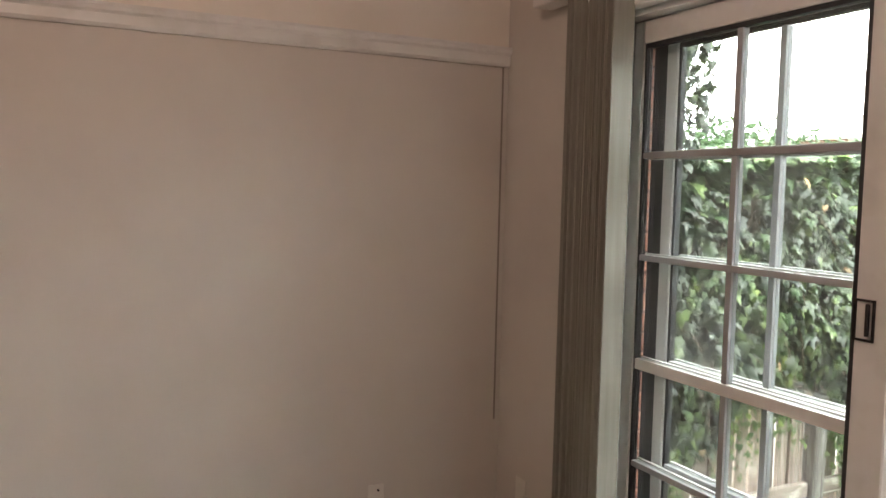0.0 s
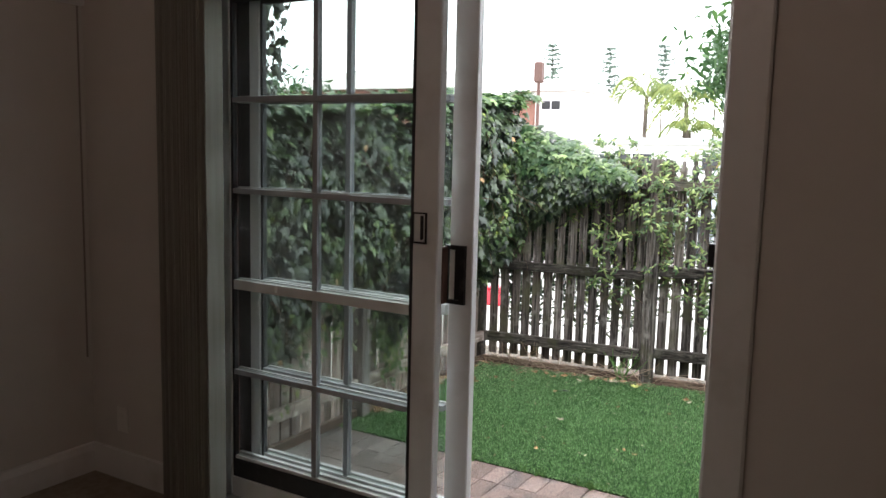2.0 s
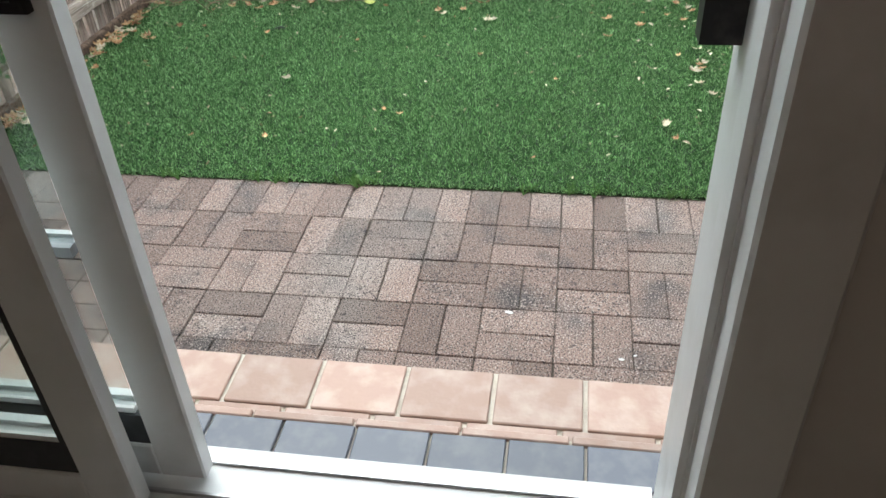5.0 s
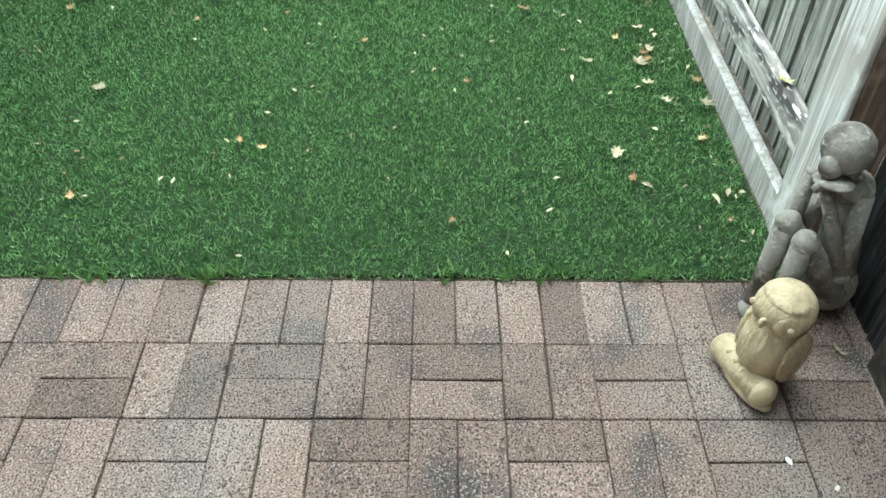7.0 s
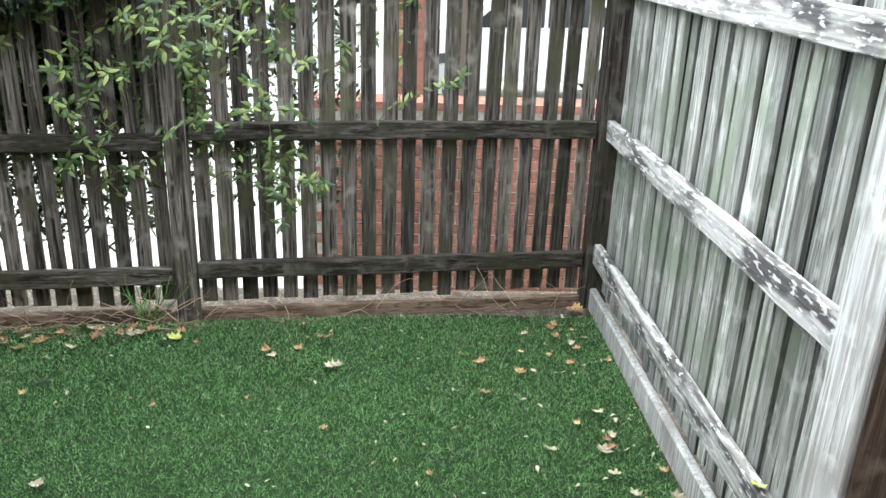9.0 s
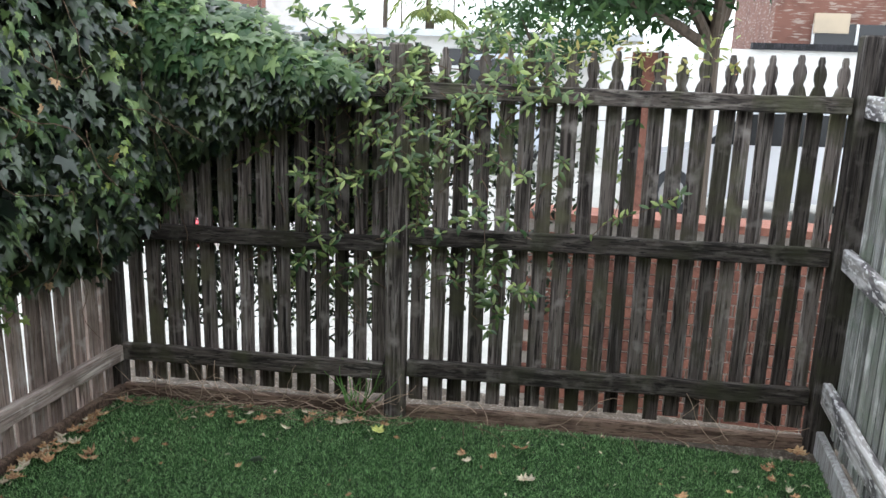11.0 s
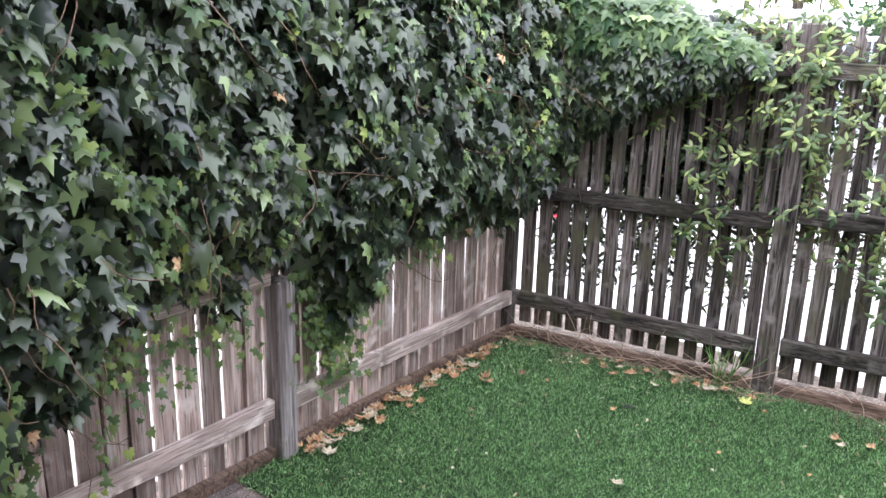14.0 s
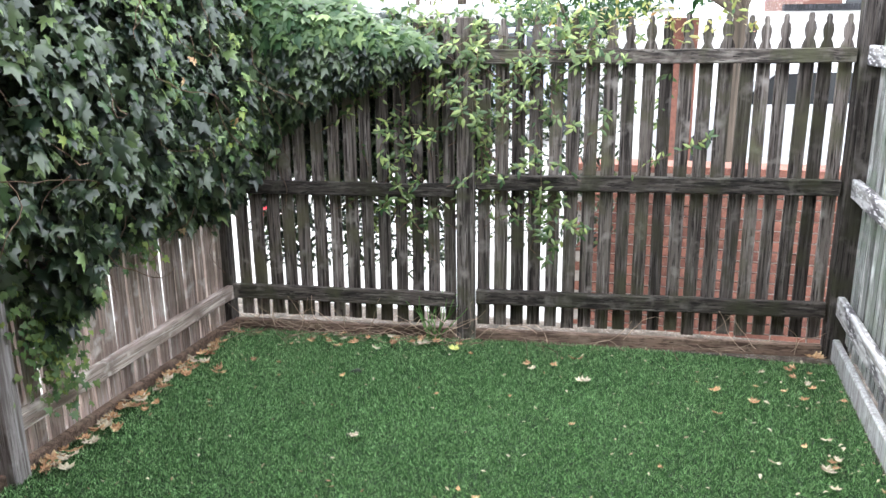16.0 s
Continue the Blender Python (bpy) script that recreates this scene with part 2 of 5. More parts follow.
M["owl_stone"] = material("owl_stone", (0.56, 0.47, 0.32), 0.9, [((0.36, 0.28, 0.17), 22, 0.45, 0.7, (1, 1, 0.3)), ((0.62, 0.55, 0.4), 70, 0.55, 0.75, EVEN)], 1.0, 55)
M["grey_stone"] = material("grey_stone", (0.27, 0.255, 0.235), 0.9, [((0.11, 0.1, 0.09), 12, 0.48, 0.65, EVEN), ((0.48, 0.46, 0.44), 45, 0.55, 0.72, EVEN)], 0.6, 90)
M["car_paint"] = material("car_paint", (0.62, 0.63, 0.66), 0.3, metal=0.2)
M["van_paint"] = material("van_paint", (0.5, 0.54, 0.62), 0.3)
M["car_glass"] = material("car_glass", (0.02, 0.022, 0.025), 0.08)
M["red_plastic"] = material("red_plastic", (0.6, 0.03, 0.05), 0.5)
M["render_white"] = material("render_white", (0.75, 0.74, 0.72), 0.85, [((0.66, 0.65, 0.62), 2, 0.45, 0.7, EVEN)], 0.1, 50)
M["render_cream"] = material("render_cream", (0.55, 0.45, 0.33), 0.85, [((0.48, 0.4, 0.3), 2, 0.45, 0.7, EVEN)], 0.1, 50)
M["roof_tile"] = material("roof_tile", (0.5, 0.45, 0.43), 0.85, [((0.4, 0.36, 0.34), 3, 0.45, 0.7, EVEN)], 0.3, 30)
M["roof_metal"] = material("roof_metal", (0.6, 0.62, 0.64), 0.5, [((0.5, 0.52, 0.54), 2, 0.45, 0.7, EVEN)])
M["pipe_green"] = material("pipe_green", (0.12, 0.2, 0.17), 0.6)
M["plastic_white"] = material("plastic_white", (0.7, 0.68, 0.64), 0.4)
M["shade_glass"] = material("shade_glass", (0.8, 0.78, 0.7), 0.4)

glass = bpy.data.materials.new("glass")
glass.use_nodes = True
gn, gl = glass.node_tree.nodes, glass.node_tree.links
gn.clear()
g_clear, g_shine, g_haze = gn.new("ShaderNodeBsdfTransparent"), gn.new("ShaderNodeBsdfGlossy"), gn.new("ShaderNodeBsdfDiffuse")
g_clear.inputs[0].default_value = (0.86, 0.89, 0.88, 1)
g_shine.inputs["Roughness"].default_value = 0.03
g_haze.inputs[0].default_value = (0.75, 0.78, 0.8, 1)
g_lw, g_pw, g_ma, g_mix, g_mix2, g_out = gn.new("ShaderNodeLayerWeight"), gn.new("ShaderNodeMath"), gn.new("ShaderNodeMath"), gn.new("ShaderNodeMixShader"), gn.new("ShaderNodeMixShader"), gn.new("ShaderNodeOutputMaterial")
g_pw.operation, g_ma.operation = "POWER", "MULTIPLY_ADD"
g_pw.inputs[1].default_value, g_ma.inputs[1].default_value, g_ma.inputs[2].default_value = 4.0, 0.5, 0.025
gl.new(g_lw.outputs["Facing"], g_pw.inputs[0])
gl.new(g_pw.outputs[0], g_ma.inputs[0])
gl.new(g_ma.outputs[0], g_mix.inputs[0])
gl.new(g_clear.outputs[0], g_mix.inputs[1])
gl.new(g_shine.outputs[0], g_mix.inputs[2])
# Noisy pale veil over the clear glass: bright sky haze put into its colour.
g_tc, g_no, g_rg = gn.new("ShaderNodeTexCoord"), gn.new("ShaderNodeTexNoise"), gn.new("ShaderNodeMapRange")
g_no.inputs["Scale"].default_value, g_no.inputs["Detail"].default_value = 3.0, 5
g_rg.inputs[1].default_value, g_rg.inputs[2].default_value, g_rg.inputs[3].default_value, g_rg.inputs[4].default_value = 0.4, 0.75, 0.015, 0.07
gl.new(g_tc.outputs["Object"], g_no.inputs["Vector"])
gl.new(g_no.outputs[0], g_rg.inputs[0])
gl.new(g_rg.outputs[0], g_mix2.inputs[0])
gl.new(g_mix.outputs[0], g_mix2.inputs[1])
gl.new(g_haze.outputs[0], g_mix2.inputs[2])
gl.new(g_mix2.outputs[0], g_out.inputs[0])
M["glass"] = glass


# ---- helpers for meshes ----
def box(bm, x0, x1, y0, y1, z0, z1):
    v = [bm.verts.new((x, y, z)) for x in (x0, x1) for y in (y0, y1) for z in (z0, z1)]
    for a in ((0, 1, 3, 2), (4, 6, 7, 5), (0, 4, 5, 1), (2, 3, 7, 6), (0, 2, 6, 4), (1, 5, 7, 3)):
        bm.faces.new([v[i] for i in a])
    return v


def boxes(*rows):
    bm = bmesh.new()
    for r in rows:
        box(bm, *r)
    return bm


def soft_box(x0, x1, y0, y1, z0, z1, r=0.004, seg=1):
    bm = boxes((x0, x1, y0, y1, z0, z1))
    bmesh.ops.bevel(bm, geom=bm.edges[:], offset=r, segments=seg, affect="EDGES")
    return bm


def prism(points, depth):
    """A flat outline in the y-z plane, made depth thick along x."""
    bm = bmesh.new()
    a = [bm.verts.new((0, y, z)) for y, z in points]
    b = [bm.verts.new((depth, y, z)) for y, z in points]
    bm.faces.new(a)
    bm.faces.new(b[::-1])
    for i in range(len(a)):
        j = (i + 1) % len(a)
        bm.faces.new((a[i], b[i], b[j], a[j]))
    bmesh.ops.recalc_face_normals(bm, faces=bm.faces)
    return bm


def ellipsoid(bm, centre, size, turn=None, seg=20, rings=12):
    m = Matrix.Translation(centre) @ (turn or Matrix()) @ Matrix.Diagonal((*size, 1))
    bmesh.ops.create_uvsphere(bm, u_segments=seg, v_segments=rings, radius=1, matrix=m)


def limb(bm, a, b, ra, rb, seg=10):
    a, b = Vector(a), Vector(b)
    q = (b - a).to_track_quat("Z", "Y").to_matrix().to_4x4()
    m = Matrix.Translation((a + b) / 2) @ q
    bmesh.ops.create_cone(bm, cap_ends=True, segments=seg, radius1=ra, radius2=rb, depth=(b - a).length, matrix=m)


def finish(name, bm, mat, smooth=False):
    me = bpy.data.meshes.new(name)
    if smooth:
        for f in bm.faces:
            f.smooth = True
    bm.to_mesh(me)
    bm.free()
    me.materials.append(M[mat])
    return me


def part(name, bm, mat, parent, label="", smooth=False):
    ob = new(name, finish(name, bm, mat, smooth))
    ob.parent = parent
    return tagged(ob, label)


def solid(name, bm, mat, label="", category="", kind="", group="", smooth=False):
    return tagged(new(name, finish(name, bm, mat, smooth)), label, category, group, kind)


def thing(name, at, label, category, group="", kind=""):
    e = new(name)
    e.empty_display_size = 0.1
    e.matrix_basis = at if isinstance(at, Matrix) else Matrix.Translation(at)
    return tagged(e, label, category, group, kind)


def piece(name, mesh, parent, m):
    ob = new(name, mesh)
    ob.parent = parent
    ob.matrix_basis = m
    return ob


def scatter(name, template, faces, places, mat):
    """One mesh of many copies of a small template: places are 4x4 arrays."""
    t = np.array(template, float)
    p = np.array(places, float)
    v = np.einsum("nij,kj->nki", p[:, :3, :3], t) + p[:, None, :3, 3]
    n, k = len(p), len(t)
    f = np.array(faces)
    tri = (f[None] + (np.arange(n) * k)[:, None, None]).reshape(-1, f.shape[1])
    me = bpy.data.meshes.new(name)
    me.vertices.add(n * k)
    me.vertices.foreach_set("co", v.reshape(-1))
    w = tri.shape[1]
    me.loops.add(tri.size)
    me.loops.foreach_set("vertex_index", tri.reshape(-1))
    me.polygons.add(len(tri))
    me.polygons.foreach_set("loop_start", np.arange(0, tri.size, w))
    me.update(calc_edges=True)
    me.materials.append(M[mat])
    return me


def frames_for(points, normals, tips, sizes):
    """Poses with local z along the normal and local y along the tip."""
    z = normals / np.linalg.norm(normals, axis=1, keepdims=True)
    y = tips - (tips * z).sum(1, keepdims=True) * z
    y /= np.linalg.norm(y, axis=1, keepdims=True) + 1e-9
    x = np.cross(y, z)
    m = np.zeros((len(points), 4, 4))
    m[:, :3, 0], m[:, :3, 1], m[:, :3, 2] = x * sizes[:, None], y * sizes[:, None], z * sizes[:, None]
    m[:, :3, 3], m[:, 3, 3] = points, 1
    return m


IVY = [(0, 0.0, 0.0), (0.22, -0.18, -0.04), (0.5, 0.02, -0.1), (0.3, 0.2, -0.03), (0.42, 0.52, -0.1), (0.16, 0.5, -0.02), (0, 1.0, -0.12),
       (-0.16, 0.5, -0.02), (-0.42, 0.52, -0.1), (-0.3, 0.2, -0.03), (-0.5, 0.02, -0.1), (-0.22, -0.18, -0.04), (0, 0.3, 0.05)]
IVY_FACES = [(12, i, i % 11 + 1 if i < 11 else 0) for i in range(12)]
IVY_FACES = [(12, i, (i + 1) % 12) for i in range(12)]
LANCE = [(0, 0, 0), (0.17, 0.3, -0.03), (0.15, 0.65, -0.05), (0, 1, -0.15), (-0.15, 0.65, -0.05), (-0.17, 0.3, -0.03), (0, 0.45, 0.04)]
LANCE_FACES = [(6, i, (i + 1) % 6) for i in range(6)]

# ---- ground ----
GROUND_LOW = -0.6
bm = bmesh.new()
xs, ys = [-60, 4.5, 9.25, 9.7, 20, 60, 2000], [-2000, -60, -5, 5, 60, 2000]
zs = [0, 0, 0, GROUND_LOW, GROUND_LOW, GROUND_LOW, GROUND_LOW]
grid = [[bm.verts.new((x, y, z - 0.03)) for y in ys] for x, z in zip(xs, zs)]
for i in range(len(xs) - 1):
    for j in range(len(ys) - 1):
        bm.faces.new((grid[i][j], grid[i + 1][j], grid[i + 1][j + 1], grid[i][j + 1]))
ground = solid("ground", bm, "ground", "pale dry concrete and verge beyond the garden fence", "ground", "structure")
soil = solid("soil_bed", boxes((6.61, 9.3, -1.6, 3.1, -0.028, -0.008)), "soil", "gritty soil strip under the fences", "soil", "structure")

# ---- house: room and outer walls ----
FLOOR, CEIL, DOOR_IN = 0.38, 3.15, 4.66
SOUTH, NORTH, WEST = -3.2, 2.54, -1.0
JAMB_S, JAMB_N, HEAD, REVEAL_N = -0.2, 1.82, 2.56, 1.82
solid("floor", boxes((WEST - 0.1, 4.72, SOUTH - 0.1, NORTH + 0.1, 0.2, FLOOR)), "carpet", "beige short pile carpet", "floor", "structure")
solid("ceiling", boxes((WEST - 0.2, 4.95, SOUTH - 0.2, NORTH + 0.2, CEIL, CEIL + 0.15)), "upper_paint", "plain white painted ceiling", "ceiling", "structure")
solid("wall_north", boxes((WEST, DOOR_IN, NORTH, NORTH + 0.2, 0.2, 2.49)), "wall_paint", "plain cream painted plaster wall", "wall", "structure")
solid("wall_north_top", boxes((WEST, DOOR_IN, NORTH, NORTH + 0.2, 2.49, CEIL)), "upper_paint", "paler painted plaster above the picture rail", "wall", "structure")
solid("wall_south", boxes((WEST, DOOR_IN, SOUTH - 0.2, SOUTH, 0.2, CEIL)), "wall_paint", "plain cream painted plaster wall", "wall", "structure")
solid("wall_west", boxes((WEST - 0.2, WEST, SOUTH, NORTH, 0.2, CEIL)), "wall_paint", "plain cream painted plaster wall", "wall", "structure")
wall_east = solid("wall_east", boxes((DOOR_IN, 4.8, JAMB_N + 0.06, NORTH + 0.2, 0.0, CEIL), (DOOR_IN, 4.8, SOUTH - 0.2, JAMB_S - 0.06, 0.0, CEIL), (DOOR_IN, 4.8, JAMB_S - 0.06, JAMB_N + 0.06, HEAD + 0.1, CEIL)),
      "wall_paint", "cream painted plaster wall around the sliding door", "wall", "structure")
solid("wall_outer", boxes((4.804, 4.87, JAMB_N + 0.025, 3.2, 0.0, CEIL), (4.804, 4.87, SOUTH - 0.2, JAMB_S - 0.03, 0.0, CEIL), (4.804, 4.87, JAMB_S - 0.03, JAMB_N + 0.02, HEAD + 0.06, CEIL)),
      "mortar", "outer wall behind the brick face", "wall", "structure")


# Unseen eave, added to darken the patio and the room.
solid("roof_eave", boxes((4.951, 5.7, SOUTH - 0.2, NORTH + 1.2, 3.0, 3.15)), "upper_paint", "white eave added out of view to shade patio and room", "eave", "structure")


def moulding(name, x0, x1, y, z, profile, mat, label):
    """A long strip along x with its outline in y and z."""
    bm = prism([(-py, pz) for py, pz in profile], x1 - x0)
    return solid(name, bm, mat, label, "trim", "structure")


def along_x(ob, x, y, z):
    ob.matrix_basis = Matrix.Translation((x, y, z))
    return ob


RAIL = [(0, 0), (0.012, 0.0), (0.02, 0.012), (0.022, 0.045), (0.032, 0.055), (0.036, 0.07), (0.03, 0.082), (0, 0.085)]
along_x(moulding("picture_rail", WEST, DOOR_IN - 0.002, NORTH, 2.48, RAIL, "white_paint", "white painted moulded picture rail"), WEST, NORTH - 0.001, 2.48)
SKIRT = [(0, 0), (0.018, 0), (0.018, 0.1), (0.01, 0.13), (0, 0.135)]
along_x(moulding("baseboard", WEST, DOOR_IN - 0.002, NORTH, FLOOR, SKIRT, "white_paint", "cream painted baseboard"), WEST, NORTH - 0.001, FLOOR + 0.001)
bb = solid("baseboard", boxes((4.643, 4.659, JAMB_N + 0.07, NORTH - 0.02, FLOOR + 0.001, FLOOR + 0.135)), "white_paint", "cream painted baseboard beside the door", "trim", "structure")
# Pale cable drawn grey: its shadow line is put into the colour.
cable = solid("cable", soft_box(4.628, 4.636, NORTH - 0.008, NORTH - 0.001, 0.92, 2.478, 0.002), "grey_cable", "thin pale cable down the corner from the rail, shadow line put into its grey", "cable")


def socket(name, m, label, hole):
    t = thing(name, m, label, "socket")
    part("plate", soft_box(-0.036, 0.036, -0.01, 0, -0.058, 0.058, 0.004), "plastic_white", t)
    part("switch", soft_box(-0.009, 0.009, -0.014, -0.0101, 0.008, 0.03, 0.002), "plastic_white", t)
    if hole:
        bm = bmesh.new()
        limb(bm, (0.008, -0.0104, 0.035), (0.008, -0.015, 0.035), 0.005, 0.005)
        part("plug_hole", bm, "rubber", t)
    return t


socket("wall_socket", pose(4.07, NORTH, 0.64), "white plastic wall plate with a dark round hole", True)
socket("wall_socket", pose(DOOR_IN, 2.33, 0.66, 0, 0, -90), "white plastic wall plate beside the blind", False)

# door lining, architraves, sill
solid("door_lining", boxes((4.7, 4.8, JAMB_N, JAMB_N + 0.058, 0.34, HEAD + 0.058), (4.7, 4.9, JAMB_S - 0.058, JAMB_S, 0.34, HEAD + 0.058), (4.7, 4.9, JAMB_S, JAMB_N, HEAD, HEAD + 0.058)),
      "white_paint", "white painted timber door lining", "door frame", "structure")
bm = soft_box(4.64, 4.699, JAMB_S - 0.115, JAMB_S - 0.004, FLOOR, HEAD + 0.1, 0.006)
solid("trim", bm, "white_paint", "white painted flat architrave beside the door", "trim", "structure")
solid("trim", soft_box(4.64, 4.699, JAMB_S - 0.004, JAMB_N + 0.02, HEAD + 0.02, HEAD + 0.1, 0.006), "white_paint", "white painted architrave above the door", "trim", "structure")
# Reveal brightened by its colour, standing in for daylight through the door.
solid("trim", boxes((4.661, 4.699, JAMB_N + 0.001, JAMB_N + 0.058, FLOOR, HEAD + 0.02)), "lit_white", "white painted door reveal, daylight put into its whiter colour", "trim", "structure")
solid("trim", boxes((4.705, 4.76, JAMB_S, JAMB_S + 0.012, FLOOR + 0.02, HEAD)), "white_paint", "white stop bead on the door lining", "trim", "structure")
sill = solid("sill", boxes((4.62, 4.7, JAMB_S - 0.1, JAMB_N, 0.36, 0.39), (4.701, 4.93, JAMB_S, JAMB_N, 0.34, 0.4)), "white_paint", "white painted door sill", "sill", "structure")
solid("sill", boxes((4.805, 4.811, JAMB_S + 0.002, JAMB_N - 0.002, 0.401, 0.41), (4.885, 4.89, JAMB_S + 0.002, JAMB_N - 0.002, 0.401, 0.408)), "steel", "metal running track let into the door sill", "track", "structure")

ROW_Z = [0.497, 0.584, 0.955, 1.325, 1.713, 2.078, 2.475]


def glazed_door(name, x, y0, y1, mid, stile, label, white_edge):
    """A sliding panel of two columns and five rows of panes, its stile on the side of y0."""
    t = thing(name, (x, 0, 0), label, "door")
    part("stile", soft_box(-0.02, 0.02, y0, y0 + stile, 0.412, 2.555, 0.004), "white_paint", t, "white painted closing stile")
    part("stile", soft_box(-0.02, 0.02, y1, y1 + 0.055, 0.412, 2.555, 0.004), "white_paint", t, "white painted hanging stile")
    a, b = y0 + stile, y1
    part("bottom_rail", soft_box(-0.019, 0.019, a, b, 0.412, 0.497, 0.003), "white_paint", t)
    part("top_rail", soft_box(-0.019, 0.019, a, b, 2.475, 2.555, 0.003), "white_paint", t)
    part("gasket", boxes((-0.012, 0.012, a, b, 0.497, 0.575), (-0.012, 0.012, a, a + (0.002 if white_edge else 0.016), 0.575, 2.46), (-0.012, 0.012, b - 0.012, b, 0.575, 2.46), (-0.012, 0.012, a, b, 2.46, 2.475)), "rubber", t, "dark inner edge of the panel")
    part("glazing_bead", boxes((0.0125, 0.03, a + 0.016, b - 0.012, 0.576, 0.6), (-0.008, 0.0124, a + 0.016, b - 0.012, 0.576, 0.589)), "white_paint", t)
    for k, z in enumerate(ROW_Z[2:6]):
        h = 0.019 if k == 1 else 0.01
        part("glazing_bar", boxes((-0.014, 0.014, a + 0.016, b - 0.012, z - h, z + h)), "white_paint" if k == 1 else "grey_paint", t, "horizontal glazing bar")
        part("glazing_bead", boxes((0.0145, 0.026, a + 0.016, b - 0.012, z - h - 0.004, z + h + 0.006)), "white_paint", t)
    for k in range(5):
        z0 = 0.589 if k == 0 else ROW_Z[k + 1] + (0.019 if k == 2 else 0.01)
        z1 = 2.46 if k == 4 else ROW_Z[k + 2] - (0.019 if k == 1 else 0.01)
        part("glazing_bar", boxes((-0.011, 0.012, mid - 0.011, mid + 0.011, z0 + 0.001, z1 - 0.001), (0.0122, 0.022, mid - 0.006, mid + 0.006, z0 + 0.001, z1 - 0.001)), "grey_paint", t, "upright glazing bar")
        for c0, c1 in ((a + 0.016, mid - 0.011), (mid + 0.011, b - 0.012)):
            p = part("pane", boxes((-0.0015, 0.0015, c0, c1, z0, z1)), "glass", t, "clear pane with a thin bright haze put into it")
            p.visible_shadow = False
    return t


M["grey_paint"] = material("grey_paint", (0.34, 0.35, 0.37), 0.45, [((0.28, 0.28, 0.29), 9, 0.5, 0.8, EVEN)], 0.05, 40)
inner = glazed_door("sliding_door", 4.775, 0.757, 1.754, 1.315, 0.103, "white painted sliding glazed door with dark edged panes", False)
outer = glazed_door("sliding_door", 4.858, 0.662, 1.671, 1.222, 0.094, "white painted outer sliding door pushed open behind the inner one", True)
# Dark strip added beside the stile; its backlit shade is in the colour.
part("frame_shadow_strip", boxes((-0.012, 0.012, 1.727, 1.8, 0.412, 2.555)), "rubber", outer, "dark strip added for the backlit stile, shade put into its colour")

# latch and handle
lt = thing("door_latch", (4.754, 0.83, 1.625), "small dark metal latch on the inner sliding door", "latch")
part("latch_plate", boxes((-0.006, 0, -0.03, -0.024, -0.055, 0.055), (-0.006, 0, 0.024, 0.03, -0.055, 0.055), (-0.006, 0, -0.024, 0.024, 0.049, 0.055), (-0.006, 0, -0.024, 0.024, -0.055, -0.049)), "metal_dark", lt)
part("latch_lever", soft_box(-0.016, -0.006, -0.02, -0.01, -0.04, 0.045, 0.002), "metal_dark", lt)
hd = part("door_handle", boxes((-0.014, 0, -0.05, -0.03, -0.105, 0.105), (-0.014, 0, 0.02, 0.03, -0.105, 0.105), (-0.014, 0, -0.03, 0.02, 0.09, 0.105), (-0.014, 0, -0.03, 0.02, -0.105, -0.09), (-0.004, 0, -0.03, -0.005, -0.09, 0.09)), "metal_dark", outer, "dark metal pull handle")
hd.matrix_basis = Matrix.Translation((-0.022, 0.735, 1.46))
part("grip", soft_box(-0.05, -0.0085, 0.018, 0.036, -0.105, 0.1, 0.005), "bronze", hd, "worn brown grip")
kp = thing("door_keeper", (4.86, JAMB_S, 1.44), "black metal lock keeper on the door lining", "lock")
part("upper_keeper", boxes((-0.02, 0.03, 0.0005, 0.06, 0.13, 0.2)), "metal_dark", kp)
part("lower_keeper", boxes((-0.01, 0.03, 0.0005, 0.05, -0.12, 0.08)), "metal_dark", kp)
bolt = thing("door_bolt", (4.752, 0.735, 2.48), "small grey bolt at the top of the door stile", "bolt")
part("bolt_plate", soft_box(-0.006, 0.002, -0.018, 0.016, -0.05, 0.05, 0.002), "grey_paint", bolt)
for z in (-0.03, 0.03):
    bm = bmesh.new()
    limb(bm, (-0.0065, 0, z), (-0.01, 0, z), 0.006, 0.006, 8)
    part("screw", bm, "metal_dark", bolt)

# vertical blind, pushed to the side
blind = thing("vertical_blind", (4.6, 0, 0), "grey-green vertical blind stacked beside the sliding door", "blind")
part("head_track", soft_box(-0.05, 0.04, JAMB_S - 0.2, 2.18, 2.655, 2.72, 0.004), "white_paint", blind, "white head track")
vane = boxes((-0.044, 0.044, -0.0012, 0.0012, FLOOR + 0.03, 2.655))
vane_mesh = finish("vane", vane, "blind")
for k in range(23):
    y = 1.675 + k * 0.0125
    v = new("vane", vane_mesh)
    v.parent = blind
    v.matrix_basis = pose(0.004 * math.sin(k * 2.1), y, 0, 0, 0, 5 * math.sin(k * 1.7))

# ceiling lamp added out of view, for the warm glow high on the wall
lamp = thing("ceiling_lamp", (2.6, 0.3, CEIL), "round warm ceiling lamp, added out of view", "lamp")
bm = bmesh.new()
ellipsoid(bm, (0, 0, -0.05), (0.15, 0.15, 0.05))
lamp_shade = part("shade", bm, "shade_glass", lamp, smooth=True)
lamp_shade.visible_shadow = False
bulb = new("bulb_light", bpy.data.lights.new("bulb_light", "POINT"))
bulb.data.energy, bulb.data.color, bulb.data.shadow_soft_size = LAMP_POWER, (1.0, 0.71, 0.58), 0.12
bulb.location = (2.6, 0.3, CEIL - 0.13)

# ---- outside: step and patio ----
steps = solid("door_step", boxes((4.931, 5.05, -0.75, 1.9, 0.0, 0.372), (5.051, 5.42, -0.75, 1.9, 0.0, 0.182)), "grout", "pale mortared door step", "step", "structure")
